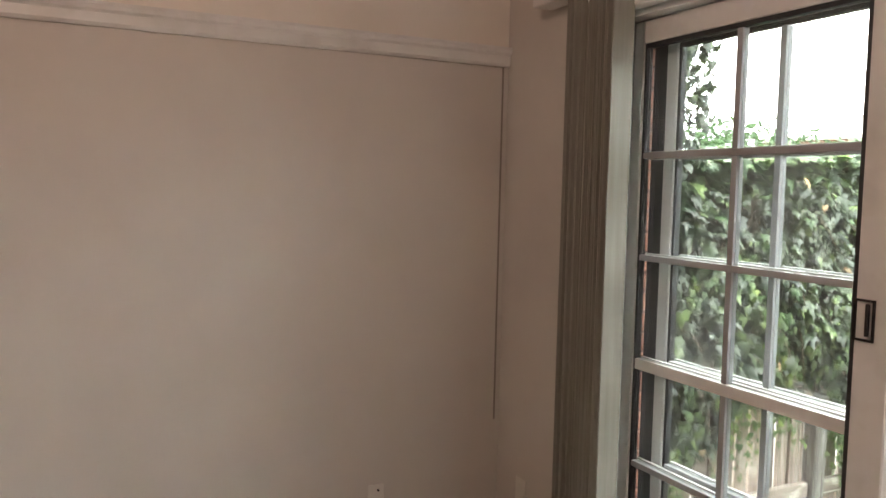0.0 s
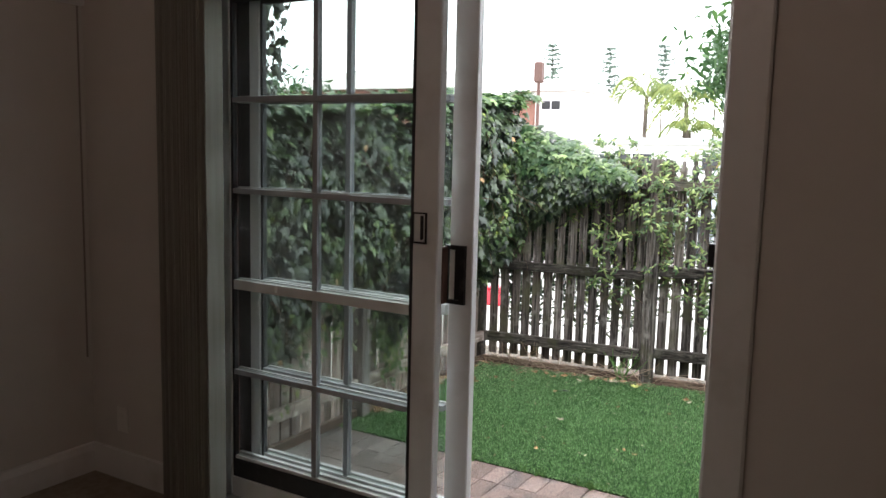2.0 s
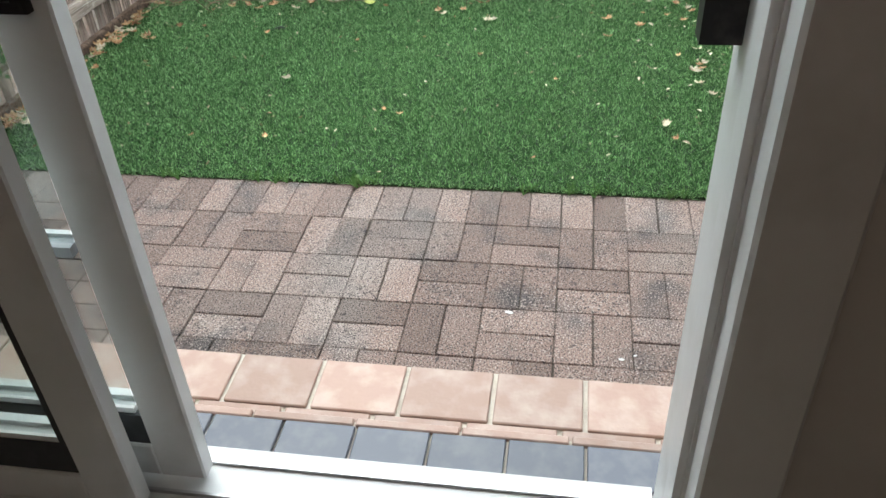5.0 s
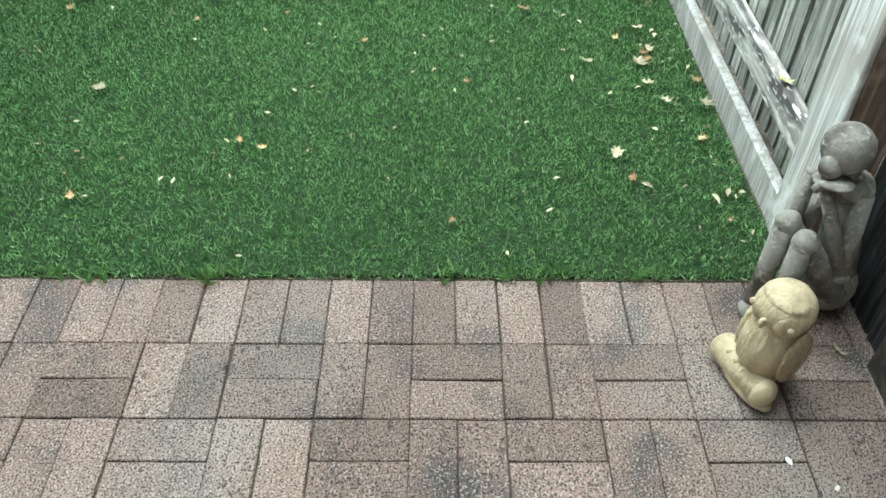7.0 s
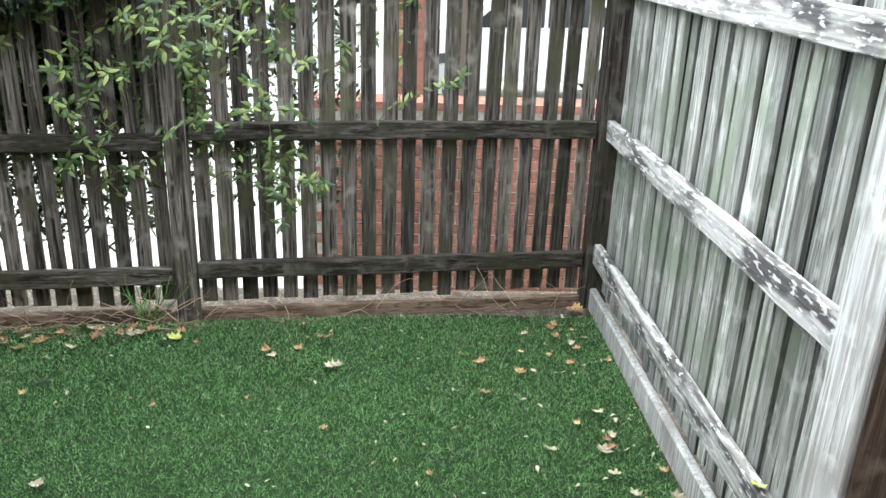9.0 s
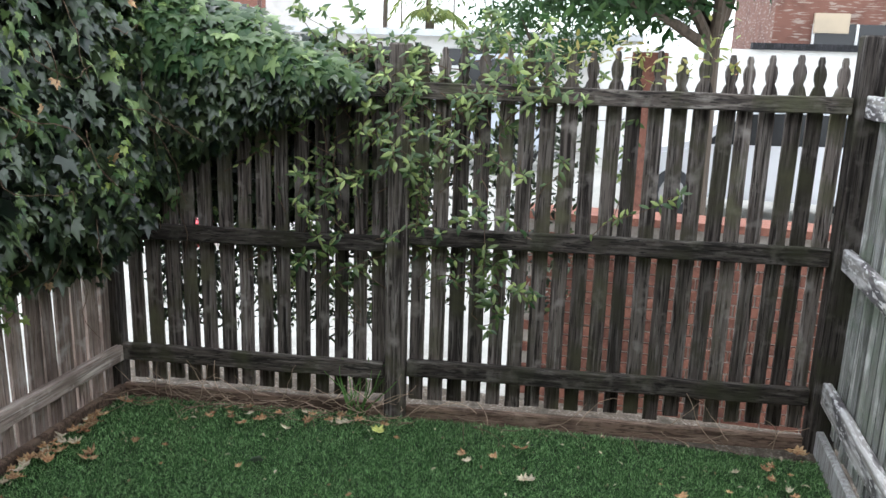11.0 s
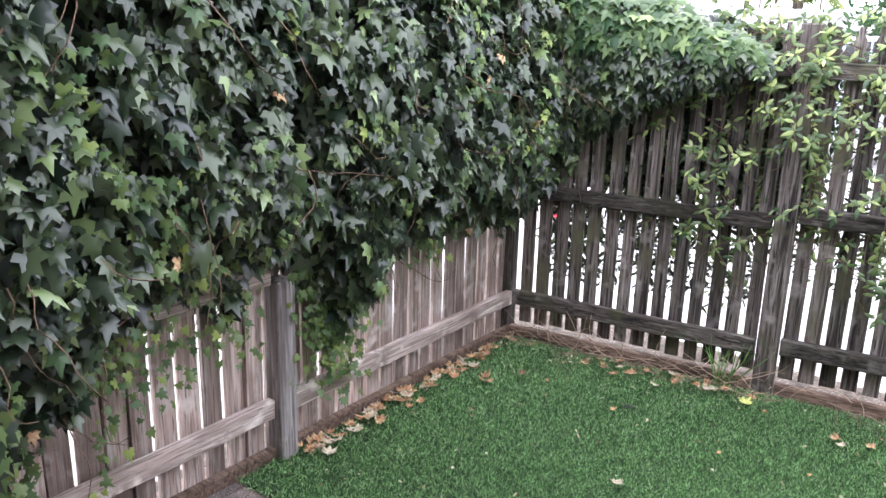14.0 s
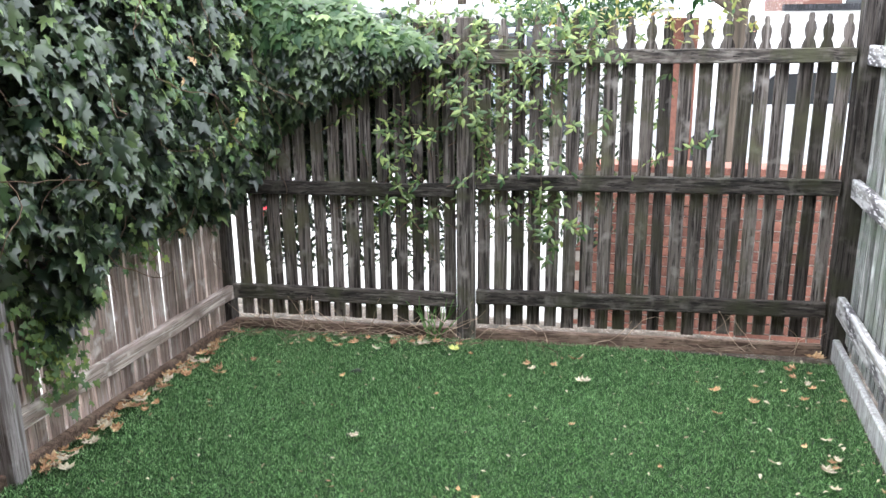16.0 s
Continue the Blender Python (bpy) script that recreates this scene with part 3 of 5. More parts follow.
slate = finish("step_tile", soft_box(-0.05, 0.05, -0.0775, 0.0775, 0, 0.012, 0.002), "tile_slate")
edge = finish("step_edge_tile", soft_box(-0.011, 0.011, -0.112, 0.112, -0.02, 0.011, 0.003), "tile_red")
red = finish("step_paver", soft_box(-0.085, 0.085, -0.109, 0.109, 0, 0.012, 0.003), "tile_red")
for k in range(17):
    piece("tile", slate, steps, pose(4.981, -0.64 + k * 0.161, 0.3725))
for k in range(12):
    piece("edge_tile", edge, steps, pose(5.045, -0.62 + k * 0.23, 0.3722))
    piece("paver", red, steps, pose(5.328, -0.66 + k * 0.23, 0.1822))
    piece("paver", red, steps, pose(5.152, -0.6 + k * 0.23, 0.1822))

CELL = 0.2355
patio = solid("patio", boxes((4.88, 6.6, -1.0, 2.9, -0.027, -0.009)), "joint_sand", "weathered clay brick patio laid in basket weave", "patio", "structure")
brick_mesh = finish("brick", soft_box(-0.1162, 0.1162, -0.0573, 0.0573, -0.03, 0.0, 0.003), "paver")
prng = np.random.default_rng(5)
PATIO_BRICKS = []
for k in range(33):
    PATIO_BRICKS.append((6.486, -0.955 + 0.059 + k * 0.1178 - 0.105, 0))
for i in range(7):
    for j in range(-5, 13):
        cx, cy = 6.37 - CELL * (i + 0.5), CELL * (j + 0.5)
        if cy > 2.9 or cy < -1.1 or (cx < 5.35 and -0.7 < cy < 1.9):
            continue
        for s in (-1, 1):
            if (i + j) % 2 == 0:
                PATIO_BRICKS.append((cx + s * CELL / 4, cy, 90))
            else:
                PATIO_BRICKS.append((cx, cy + s * CELL / 4, 0))

# ---- wing wall and outer brick faces ----
course = 0.076


def brick_face(parent, mesh, origin, turn, length, height, limit=400, offset=0.0):
    """Courses of stretchers on a wall face; local x along the wall, y outwards."""
    n = 0
    base = Matrix.Translation(origin) @ pose(0, 0, 0, 0, 0, turn)
    for r in range(int(height / course)):
        x = 0.12 - (0.12 if r % 2 else 0)
        while x < length - 0.1:
            if n >= limit:
                return
            if x > 0.05:
                piece("brick", mesh, parent, base @ pose(x, 0, (r + 0.5) * course))
                n += 1
            x += 0.24


# ---- fences ----
PICKET_TOP = [(-0.034, 0), (0.034, 0), (0.034, 1.0), (0.026, 1.02), (0.017, 1.032), (0.024, 1.05), (0.027, 1.07), (0.021, 1.09), (0.012, 1.1), (0.014, 1.115), (0.008, 1.13),
              (-0.008, 1.13), (-0.014, 1.115), (-0.012, 1.1), (-0.021, 1.09), (-0.027, 1.07), (-0.024, 1.05), (-0.017, 1.032), (-0.026, 1.02), (-0.034, 1.0)]


def picket_mesh(name, width, body, mat, fancy=True):
    s = width / 0.068
    pts = [(y * s, 0.0 if z == 0 else body + (z - 1.0) * 1.3) for y, z in PICKET_TOP] if fancy else [(-width / 2, 0), (width / 2, 0), (width / 2, body - 0.02), (0, body), (-width / 2, body - 0.02)]
    return finish(name, prism(pts, 0.019), mat)


class Line:
    """A fence line on the plan: u metres from its start, o metres to its left side."""
    def __init__(self, a, b):
        self.a, self.d = Vector(a), Vector(b) - Vector(a)
        self.length = self.d.length
        self.yaw = math.degrees(math.atan2(self.d.y, self.d.x))
        self.m = Matrix.Translation((self.a.x, self.a.y, 0)) @ pose(0, 0, 0, 0, 0, self.yaw)


def fence(name, line, label, rails, pitch, width, body, mats, fancy, start, end, seed, sleeper, gap_from=0.05, board=0.11, double=0.0, filler=None, loose=True, double_from=-1.0):
    filler = M[filler or mats[0]]
    """Local x runs along the fence; rails stand on the garden side, which is towards positive y."""
    rng = np.random.default_rng(seed)
    t = thing(name, line.m, label, "fence")
    meshes = [picket_mesh("picket", width * w, body, mats[0], fancy) for w in (0.94, 1.0, 1.05)]
    behind = meshes[0].copy()
    behind.materials[0] = filler
    u = start
    spots = []
    while u < end:
        spots.append(u)
        u += pitch + (rng.uniform(-0.006, 0.006) if loose else rng.uniform(-0.002, 0.002))
    for u in spots:
        z = gap_from + rng.uniform(-0.015, 0.015)
        ob = piece("picket", meshes[rng.integers(3)], t, pose(u, -0.024, z, rng.uniform(-0.5, 0.5), rng.uniform(-0.7, 0.7), -90 + rng.uniform(-2, 2)))
        # Filler boards carry gap shade (right) and backlight (left) in their colour.
        if rng.uniform() < double and u > double_from:
            piece("picket", behind, t, pose(u + pitch * 0.5, -0.046, z - 0.02, 0, 0, -90))
    for z0, z1, breaks in rails:
        for a, b in breaks:
            bm = soft_box(a, b, 0.0, 0.042, z0, z1, 0.005)
            bmesh.ops.subdivide_edges(bm, edges=[e for e in bm.edges if abs(e.verts[0].co.x - e.verts[1].co.x) > 0.3], cuts=14)
            for v in bm.verts:
                v.co.z += 0.006 * noise.noise((v.co.x * 3, z0 * 7, seed)) + 0.003 * noise.noise((v.co.x * 23, v.co.z * 20, seed))
                v.co.y += 0.004 * noise.noise((v.co.x * 9, v.co.z * 9, seed + 5))
            part("rail", bm, mats[1], t)
    for a, b in sleeper:
        part("plinth_board", soft_box(a, b, 0.002, 0.04, -0.02, board, 0.006), mats[2], t, "low timber edging board")
    return t


LC, RC, POST = (8.735, 2.66), (9.135, -0.835), (8.901, 1.212)
back = Line(RC, LC)
pu = (Vector(POST) - Vector(RC)).length
back_fence = fence("picket_fence", back, "weathered dark picket fence with climbing plants", [
    (0.225, 0.312, ((0.05, pu - 0.06),)), (0.2, 0.288, ((pu + 0.06, back.length),)), (0.913, 1.0, ((0.05, pu - 0.06),)), (0.86, 0.938, ((pu + 0.06, back.length),)),
    (1.61, 1.685, ((0.05, pu - 0.06), (pu + 0.06, back.length)))],
    0.0989, 0.071, 1.60, ("picket_dark", "rail_dark", "sleeper"), True, 0.085, back.length, 3, ((0.05, pu - 0.06), (pu + 0.06, back.length)), 0.08, 0.065, loose=False)
part("post", soft_box(pu - 0.05, pu + 0.05, -0.045, 0.055, -0.1, 1.86, 0.008), "picket_dark", back_fence, "square weathered fence post")

left = Line((8.73, 2.685), (4.9, 2.67))
lpu = 8.73 - 6.87
# Pale fillers past the post; backlight is part of their colour.
left_fence = fence("picket_fence", left, "brown weathered picket fence half hidden under ivy", [
    (0.195, 0.28, ((0, lpu - 0.05), (lpu + 0.05, left.length))), (0.785, 0.865, ((0, lpu - 0.05), (lpu + 0.05, left.length))), (1.55, 1.64, ((0, lpu - 0.05), (lpu + 0.05, left.length)))],
    0.104, 0.084, 1.75, ("picket_brown", "rail_brown", "sleeper"), True, 0.06, left.length, 4, ((0, lpu - 0.05), (lpu + 0.05, left.length)), 0.02, 0.06, 0.85, "picket_pale", double_from=lpu + 0.02)
left_fence.matrix_basis = left.m @ Matrix.Scale(1, 4)
part("post", soft_box(lpu - 0.045, lpu + 0.045, -0.02, 0.078, -0.1, 0.8, 0.008), "post_grey", left_fence, "pale grey weathered fence post")

right = Line((6.84, -0.895), (9.12, -0.88))
# Black fillers stand in for the shade between these pickets.
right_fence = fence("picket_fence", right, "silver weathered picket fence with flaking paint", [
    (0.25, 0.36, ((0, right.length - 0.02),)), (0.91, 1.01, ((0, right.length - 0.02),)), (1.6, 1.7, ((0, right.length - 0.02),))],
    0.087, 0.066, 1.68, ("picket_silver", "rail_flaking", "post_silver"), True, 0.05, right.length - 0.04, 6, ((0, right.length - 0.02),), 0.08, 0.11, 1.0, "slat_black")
# Post in two parts: weathering and its lit and shaded sides put into colour.
part("post", soft_box(-0.145, -0.002, -0.11, 0.026, -0.1, 2.3, 0.006), "post_brown", right_fence, "stout square brown timber post")
part("post_board", soft_box(-0.147, 0.02, 0.0265, 0.046, -0.1, 2.3, 0.004), "post_silver", right_fence, "pale weathered board added as the lit face of the post")
part("post", soft_box(back.length + 0.0, back.length + 0.08, -0.05, 0.04, -0.1, 1.2, 0.008), "picket_dark", back_fence, "dark corner post")

part("post", soft_box(-0.1, 0.035, -0.05, 0.055, -0.1, 1.95, 0.008), "picket_dark", back_fence, "dark square corner post")

# ---- turf ----
turf_x0 = 6.605
corners = [(turf_x0 + 0.012, -0.84), (8.93, -0.83), (8.96, -0.2), (8.68, 2.62), (turf_x0 + 0.012, 2.63)]
bm = bmesh.new()
low = [bm.verts.new((x, y, -0.006)) for x, y in corners]
high = [bm.verts.new((x, y, 0.006)) for x, y in corners]
bm.faces.new(low[::-1])
bm.faces.new(high)
for i in range(5):
    bm.faces.new((low[i], low[(i + 1) % 5], high[(i + 1) % 5], high[i]))
solid("turf_mat", bm, "turf_base", "green artificial turf mat", "lawn", "structure")
grng = np.random.default_rng(11)
N = 270000
gx, gy = grng.uniform(turf_x0 - 0.004, 9.06, N), grng.uniform(-0.83, 2.63, N)
keep = (gx < 9.07 - (gy + 0.83) * 0.1145 - 0.12 * np.exp(-((gy + 0.75) / 0.75) ** 2)) & (gy < 2.63)
gx, gy = gx[keep], gy[keep]
n = len(gx)
lean = grng.normal(0, 0.95, (n, 2)) + np.array([0.12, 0.05])
tips = np.stack([lean[:, 0], lean[:, 1], np.full(n, 0.8)], 1)
normal = np.stack([grng.normal(0, 1, n), grng.normal(0, 1, n), np.full(n, 0.3)], 1)
blades = frames_for(np.stack([gx, gy, np.full(n, 0.004)], 1), normal, tips, grng.uniform(0.014, 0.026, n))
tagged(new("grass_blades", scatter("grass_blades", [(-0.075, 0, 0), (0.075, 0, 0), (0.06, 0.65, 0.06), (0, 1, 0.2), (-0.06, 0.65, 0.06)], [(0, 1, 2), (0, 2, 4), (4, 2, 3)], blades, "turf")),
       "short green blades of artificial turf", "lawn", "", "stuff")

# ---- ivy and climbers ----
irng = np.random.default_rng(21)


def plane_noise(a, b, s, seed):
    return np.array([noise.noise((x * s, y * s, seed)) for x, y in zip(a, b)])


def ivy_left(count, depth, sunny):
    """Points and outward normals over the ivy that hangs on the side fence."""
    x = irng.uniform(4.95, 8.8, count)
    q = irng.uniform(0, 1, count) ** 0.85
    wob = plane_noise(x, x * 0, 1.6, 3.0)
    wob2 = plane_noise(x, x * 0, 5.5, 9.0)
    zt = 2.14 + 0.11 * (x - 5.6) / 1.5 + 0.10 * wob + 0.06 * wob2
    zb = 0.34 + 0.46 / (1 + np.exp(-(x - 5.88) / 0.05)) + 0.1 * wob + 0.12 * wob2 + 0.16 * plane_noise(x, x * 0, 13, 5.0) - 0.28 * np.exp(-((x - 7.15) / 0.13) ** 2) + 0.08 * np.exp(-((x - 6.9) / 0.09) ** 2)
    zb = np.where(x > 7.5, zb - 0.06, zb)
    z = zb + (zt - zb) * q
    bulge = 0.12 + 0.26 * np.sin(np.pi * np.clip(q, 0.02, 1.0)) ** 0.5 + 0.1 * q
    bulge += 0.07 * plane_noise(x, z, 2.5, 1.0) - 0.14 * (q < 0.2) * (0.2 - q) / 0.2
    fy = 2.685 - (8.73 - x) * 0.004
    y = fy - bulge + depth
    nrm = np.stack([irng.normal(-0.05, 0.6, count), -1 + irng.normal(0, 0.45, count), 0.5 + 1.1 * np.clip(q - 0.75, 0, 1) * 4 + irng.normal(0, 0.5, count)], 1)
    return np.stack([x, y, z], 1), nrm, q


def ivy_top(count):
    x = irng.uniform(5.0, 8.9, count)
    fy = 2.685 - (8.73 - x) * 0.004
    y = fy - irng.uniform(-0.35, 0.42, count)
    wob, wob2 = plane_noise(x, x * 0, 1.6, 3.0), plane_noise(x, x * 0, 5.5, 9.0)
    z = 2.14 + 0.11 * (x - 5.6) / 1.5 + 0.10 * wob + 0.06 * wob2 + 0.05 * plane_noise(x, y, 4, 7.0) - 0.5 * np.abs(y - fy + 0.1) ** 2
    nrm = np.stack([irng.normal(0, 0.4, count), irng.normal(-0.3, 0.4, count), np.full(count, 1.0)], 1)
    return np.stack([x, y, z], 1), nrm


def ivy_back(count, depth):
    """The ivy that spills over the back fence, thinning towards the middle post."""
    v = irng.uniform(0, 1, count) ** 1.3
    u = back.length - v * 1.3
    top = 2.26 - 0.55 * v ** 1.2 + 0.08 * plane_noise(u, u * 0, 3.5, 4.0)
    bot = 0.9 + 0.7 * (1 - (1 - v) ** 1.8) + 0.12 * plane_noise(u, u * 0, 5, 2.0)
    q = irng.uniform(0, 1, count)
    z = bot + (top - bot) * q
    out = (0.1 + 0.3 * np.sin(np.pi * q) ** 0.6) * (1 - 0.5 * v) - depth + 0.06 * plane_noise(u, z, 3, 1.0)
    m = np.array(back.m)
    p = np.stack([u, out, z, np.ones(count)], 1) @ m.T
    side = np.array(m)[:3, 1]
    nrm = side[None] + irng.normal(0, 0.35, (count, 3)) + np.array([0, 0, 0.45])[None] + np.array([0, 0, 1.0]) * (q[:, None] > 0.75)
    return p[:, :3], nrm, q


ivy = thing("ivy", (0, 0, 0), "dense dark green ivy hanging over the garden fence", "ivy")


def leaves(name, p, nrm, size, mat, parent, label, template=IVY, faces=IVY_FACES, droop=-1.0, kind="stuff"):
    tips = np.stack([irng.normal(0, 0.45, len(p)), irng.normal(0, 0.45, len(p)), np.full(len(p), droop)], 1)
    ob = new(name, scatter(name, template, faces, frames_for(p, nrm, tips, size), mat))
    ob.parent = parent
    return tagged(ob, label, "", "", kind)


sets = []


def gaps(p, a, b, low):
    """Keeps the clumps and leaves dark hollows between them."""
    w = plane_noise(p[:, a], p[:, b], 5.0, 2.0) + 0.5 * plane_noise(p[:, a], p[:, b], 13.0, 6.0)
    return w > low


for depth, count in ((0.0, 4200), (0.05, 4200), (0.11, 3600), (0.18, 2600)):
    p, nrm, q = ivy_left(int(count * 1.9), depth, False)
    ok = gaps(p, 0, 2, (0.02, -0.08, -0.3, -9)[(0.0, 0.05, 0.11, 0.18).index(depth)])
    p, nrm, count = p[ok], nrm[ok], ok.sum()
    sets.append((p, nrm, (0.03 + 0.072 * irng.uniform(0, 1, count) ** 2.1) * (1.05 if depth < 0.1 else 1.3)))
for depth, count in ((0.0, 1500), (0.06, 1500), (0.13, 1200)):
    p, nrm, q = ivy_back(count, depth)
    sets.append((p, nrm, irng.uniform(0.035, 0.08, count) * 1.15))
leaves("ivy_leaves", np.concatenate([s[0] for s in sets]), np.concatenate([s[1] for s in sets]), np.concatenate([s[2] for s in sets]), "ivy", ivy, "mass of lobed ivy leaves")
# Top leaves take the brighter copy, so their sunlit tone is coloured in.
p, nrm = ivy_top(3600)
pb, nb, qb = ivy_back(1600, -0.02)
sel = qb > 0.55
leaves("crown_leaves", np.concatenate([p, pb[sel]]), np.concatenate([nrm, nb[sel]]), irng.uniform(0.05, 0.105, len(p) + sel.sum()), "ivy_sunny", ivy, "brighter ivy leaves on top, sunlit look put into their colour", droop=-0.5)
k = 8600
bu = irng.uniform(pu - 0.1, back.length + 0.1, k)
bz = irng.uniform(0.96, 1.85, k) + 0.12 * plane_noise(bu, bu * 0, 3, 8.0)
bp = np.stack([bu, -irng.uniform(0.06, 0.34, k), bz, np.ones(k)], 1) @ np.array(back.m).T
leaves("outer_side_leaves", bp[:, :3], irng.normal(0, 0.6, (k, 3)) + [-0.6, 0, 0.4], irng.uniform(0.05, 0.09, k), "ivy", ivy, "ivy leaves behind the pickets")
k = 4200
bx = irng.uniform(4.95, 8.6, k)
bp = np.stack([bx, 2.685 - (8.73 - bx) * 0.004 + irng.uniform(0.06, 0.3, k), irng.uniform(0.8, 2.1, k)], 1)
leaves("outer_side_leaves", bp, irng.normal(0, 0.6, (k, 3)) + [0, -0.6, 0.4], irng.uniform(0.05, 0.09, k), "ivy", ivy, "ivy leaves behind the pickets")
# large leaves of the outer layer, one by one
big = []
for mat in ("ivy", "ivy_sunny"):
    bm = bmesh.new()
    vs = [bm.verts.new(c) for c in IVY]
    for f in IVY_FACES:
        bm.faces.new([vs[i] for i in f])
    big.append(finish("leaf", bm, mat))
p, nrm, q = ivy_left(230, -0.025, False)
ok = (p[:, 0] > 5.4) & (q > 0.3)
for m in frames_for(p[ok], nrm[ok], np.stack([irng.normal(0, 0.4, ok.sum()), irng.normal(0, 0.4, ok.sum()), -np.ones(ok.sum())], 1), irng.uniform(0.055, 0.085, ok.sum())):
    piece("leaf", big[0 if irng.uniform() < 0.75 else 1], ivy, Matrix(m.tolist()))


def strands(name, paths, radius, mat, parent, label=""):
    """Thin stems, each through a few points, made as square tubes in one mesh."""
    bm = bmesh.new()
    for pts in paths:
        ring0 = None
        for i, c in enumerate(pts):
            c = Vector(c)
            d = (Vector(pts[min(i + 1, len(pts) - 1)]) - Vector(pts[max(i - 1, 0)])).normalized()
            a = d.orthogonal().normalized()
            b = d.cross(a)
            r = radius * (1 - 0.5 * i / len(pts))
            ring = [bm.verts.new(c + (a * math.cos(k * 2.094) + b * math.sin(k * 2.094)) * r) for k in range(3)]
            if ring0:
                for k in range(3):
                    bm.faces.new((ring0[k], ring0[(k + 1) % 3], ring[(k + 1) % 3], ring[k]))
            ring0 = ring
    return part(name, bm, mat, parent, label)


def wander(start, step, n, drift, jitter, rng):
    pts, d = [Vector(start)], Vector(drift)
    for _ in range(n):
        d = (d + Vector(rng.normal(0, jitter, 3))).normalized()
        pts.append(pts[-1] + d * step)
    return pts


p, nrm, q = ivy_left(70, -0.02, False)
tagged(strands("stem", [wander(a, 0.05, 8, (irng.normal(0, 0.5), -0.1, -0.7), 0.35, irng) for a in p], 0.003, "stem", ivy, "thin woody stems"), kind="stuff")

# pale young shoots low in the ivy, and a few yellowed leaves
p, nrm, q = ivy_left(5200, -0.02, False)
w = plane_noise(p[:, 0], p[:, 2], 3.5, 12.0)
ok = (w > 0.12) & (irng.uniform(0, 1, len(p)) < 0.75 - 0.6 * q)
leaves("young_leaves", p[ok], nrm[ok], irng.uniform(0.03, 0.055, ok.sum()), "young", ivy, "pale young ivy leaves")
ok = irng.uniform(0, 1, len(p)) < 0.0025
leaves("dry_leaves", p[ok], nrm[ok], irng.uniform(0.04, 0.06, ok.sum()), "dead_leaf", ivy, "orange dry leaves caught in the ivy")

# small trailing plants low on the side fence
trail = thing("trailing_ivy", (0, 0, 0), "thin pale ivy trails on the low fence rails", "ivy")
pts, nm = [], []
for cx, cz, k in ((7.12, 0.62, 170), (7.15, 0.48, 110), (7.3, 0.68, 90), (7.8, 0.8, 90), (6.1, 0.72, 80), (7.05, 0.5, 40), (7.2, 0.34, 40), (6.05, 0.44, 26), (6.6, 0.74, 50), (5.7, 0.5, 60), (7.0, 0.78, 50), (6.35, 0.66, 40)):
    fy = 2.685 - (8.73 - cx) * 0.004
    pts.append(np.stack([irng.normal(cx, 0.07, k), fy - 0.07 - irng.uniform(0, 0.05, k), irng.normal(cz, 0.09, k)], 1))
pts = np.concatenate(pts)
leaves("trail_leaves", pts, np.stack([irng.normal(0, 0.5, len(pts)), -np.ones(len(pts)), irng.normal(0.4, 0.4, len(pts))], 1), irng.uniform(0.025, 0.05, len(pts)), "young", trail, "small pale green leaves")

# climber around the post of the back fence
climb = thing("climber_plant", (0, 0, 0), "light green climbing shrub growing through the picket fence", "climbing plant")
crng = np.random.default_rng(33)
paths, lp, ln, lt_ = [], [], [], []
bmv = np.array(back.m)
for k in range(105):
    u0, z0 = crng.normal(pu - 0.02, 0.45), 0.45 + 1.35 * crng.uniform(0, 1) ** 0.75
    pth = wander((u0, crng.uniform(-0.05, 0.05), z0), 0.05, 11, (crng.normal(0, 0.7), 0.1, 0.8 if z0 < 1.5 else 0.2), 0.28, crng)
    pth = [Vector((c.x, min(max(c.y, -0.06), 0.16), c.z)) for c in pth if c.z < 2.02]
    if len(pth) < 3:
        continue
    paths.append([back.m @ c for c in pth])
    for i, c in enumerate(pth[2:]):
        count = 7 if i % 4 == 3 or i == len(pth) - 3 else 1
        turn = crng.uniform(0, 6.28)
        for s in range(count):
            w = back.m @ (c + Vector(crng.normal(0, 0.006, 3)))
            a = turn + s * 2.4
            ring_dir = bmv[:3, 0] * math.cos(a) + np.array([0, 0, 1.0]) * math.sin(a) + bmv[:3, 1] * 0.35
            lp.append(w)
            ln.append(crng.normal(0, 0.3, 3) + bmv[:3, 1] + np.array([0, 0, 0.5]))
            lt_.append(ring_dir + crng.normal(0, 0.15, 3))
tagged(strands("stem", paths, 0.003, "stem", climb, "thin brown stems"), kind="stuff")
lp, ln, lt_ = np.array([tuple(a) for a in lp]), np.array(ln), np.array(lt_)
tagged(new("climber_leaves", scatter("climber_leaves", LANCE, LANCE_FACES, frames_for(lp, ln, lt_, crng.uniform(0.03, 0.064, len(lp))), "climber")), "glossy narrow light green leaves", "", "", "stuff").parent = climb
k = 190
uu = crng.uniform(0.55, 1.6, k)
zz = 1.82 + 0.09 * np.array([noise.noise((a * 4, 1, 2)) for a in uu]) + crng.normal(0, 0.05, k)
tp = np.stack([uu, crng.uniform(-0.02, 0.1, k), zz, np.ones(k)], 1) @ bmv.T
tagged(new("tip_leaves", scatter("tip_leaves", LANCE, LANCE_FACES, frames_for(tp[:, :3], crng.normal(0, 0.7, (k, 3)) + [0, 0, 0.8], crng.normal(0, 1, (k, 3)) + [0, 0, 0.4], crng.uniform(0.035, 0.06, k)), "climber_red")), "reddish young leaves along the fence top", "", "", "stuff").parent = climb
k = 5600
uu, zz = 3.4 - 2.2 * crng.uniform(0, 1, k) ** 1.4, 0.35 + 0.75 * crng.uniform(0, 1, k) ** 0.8
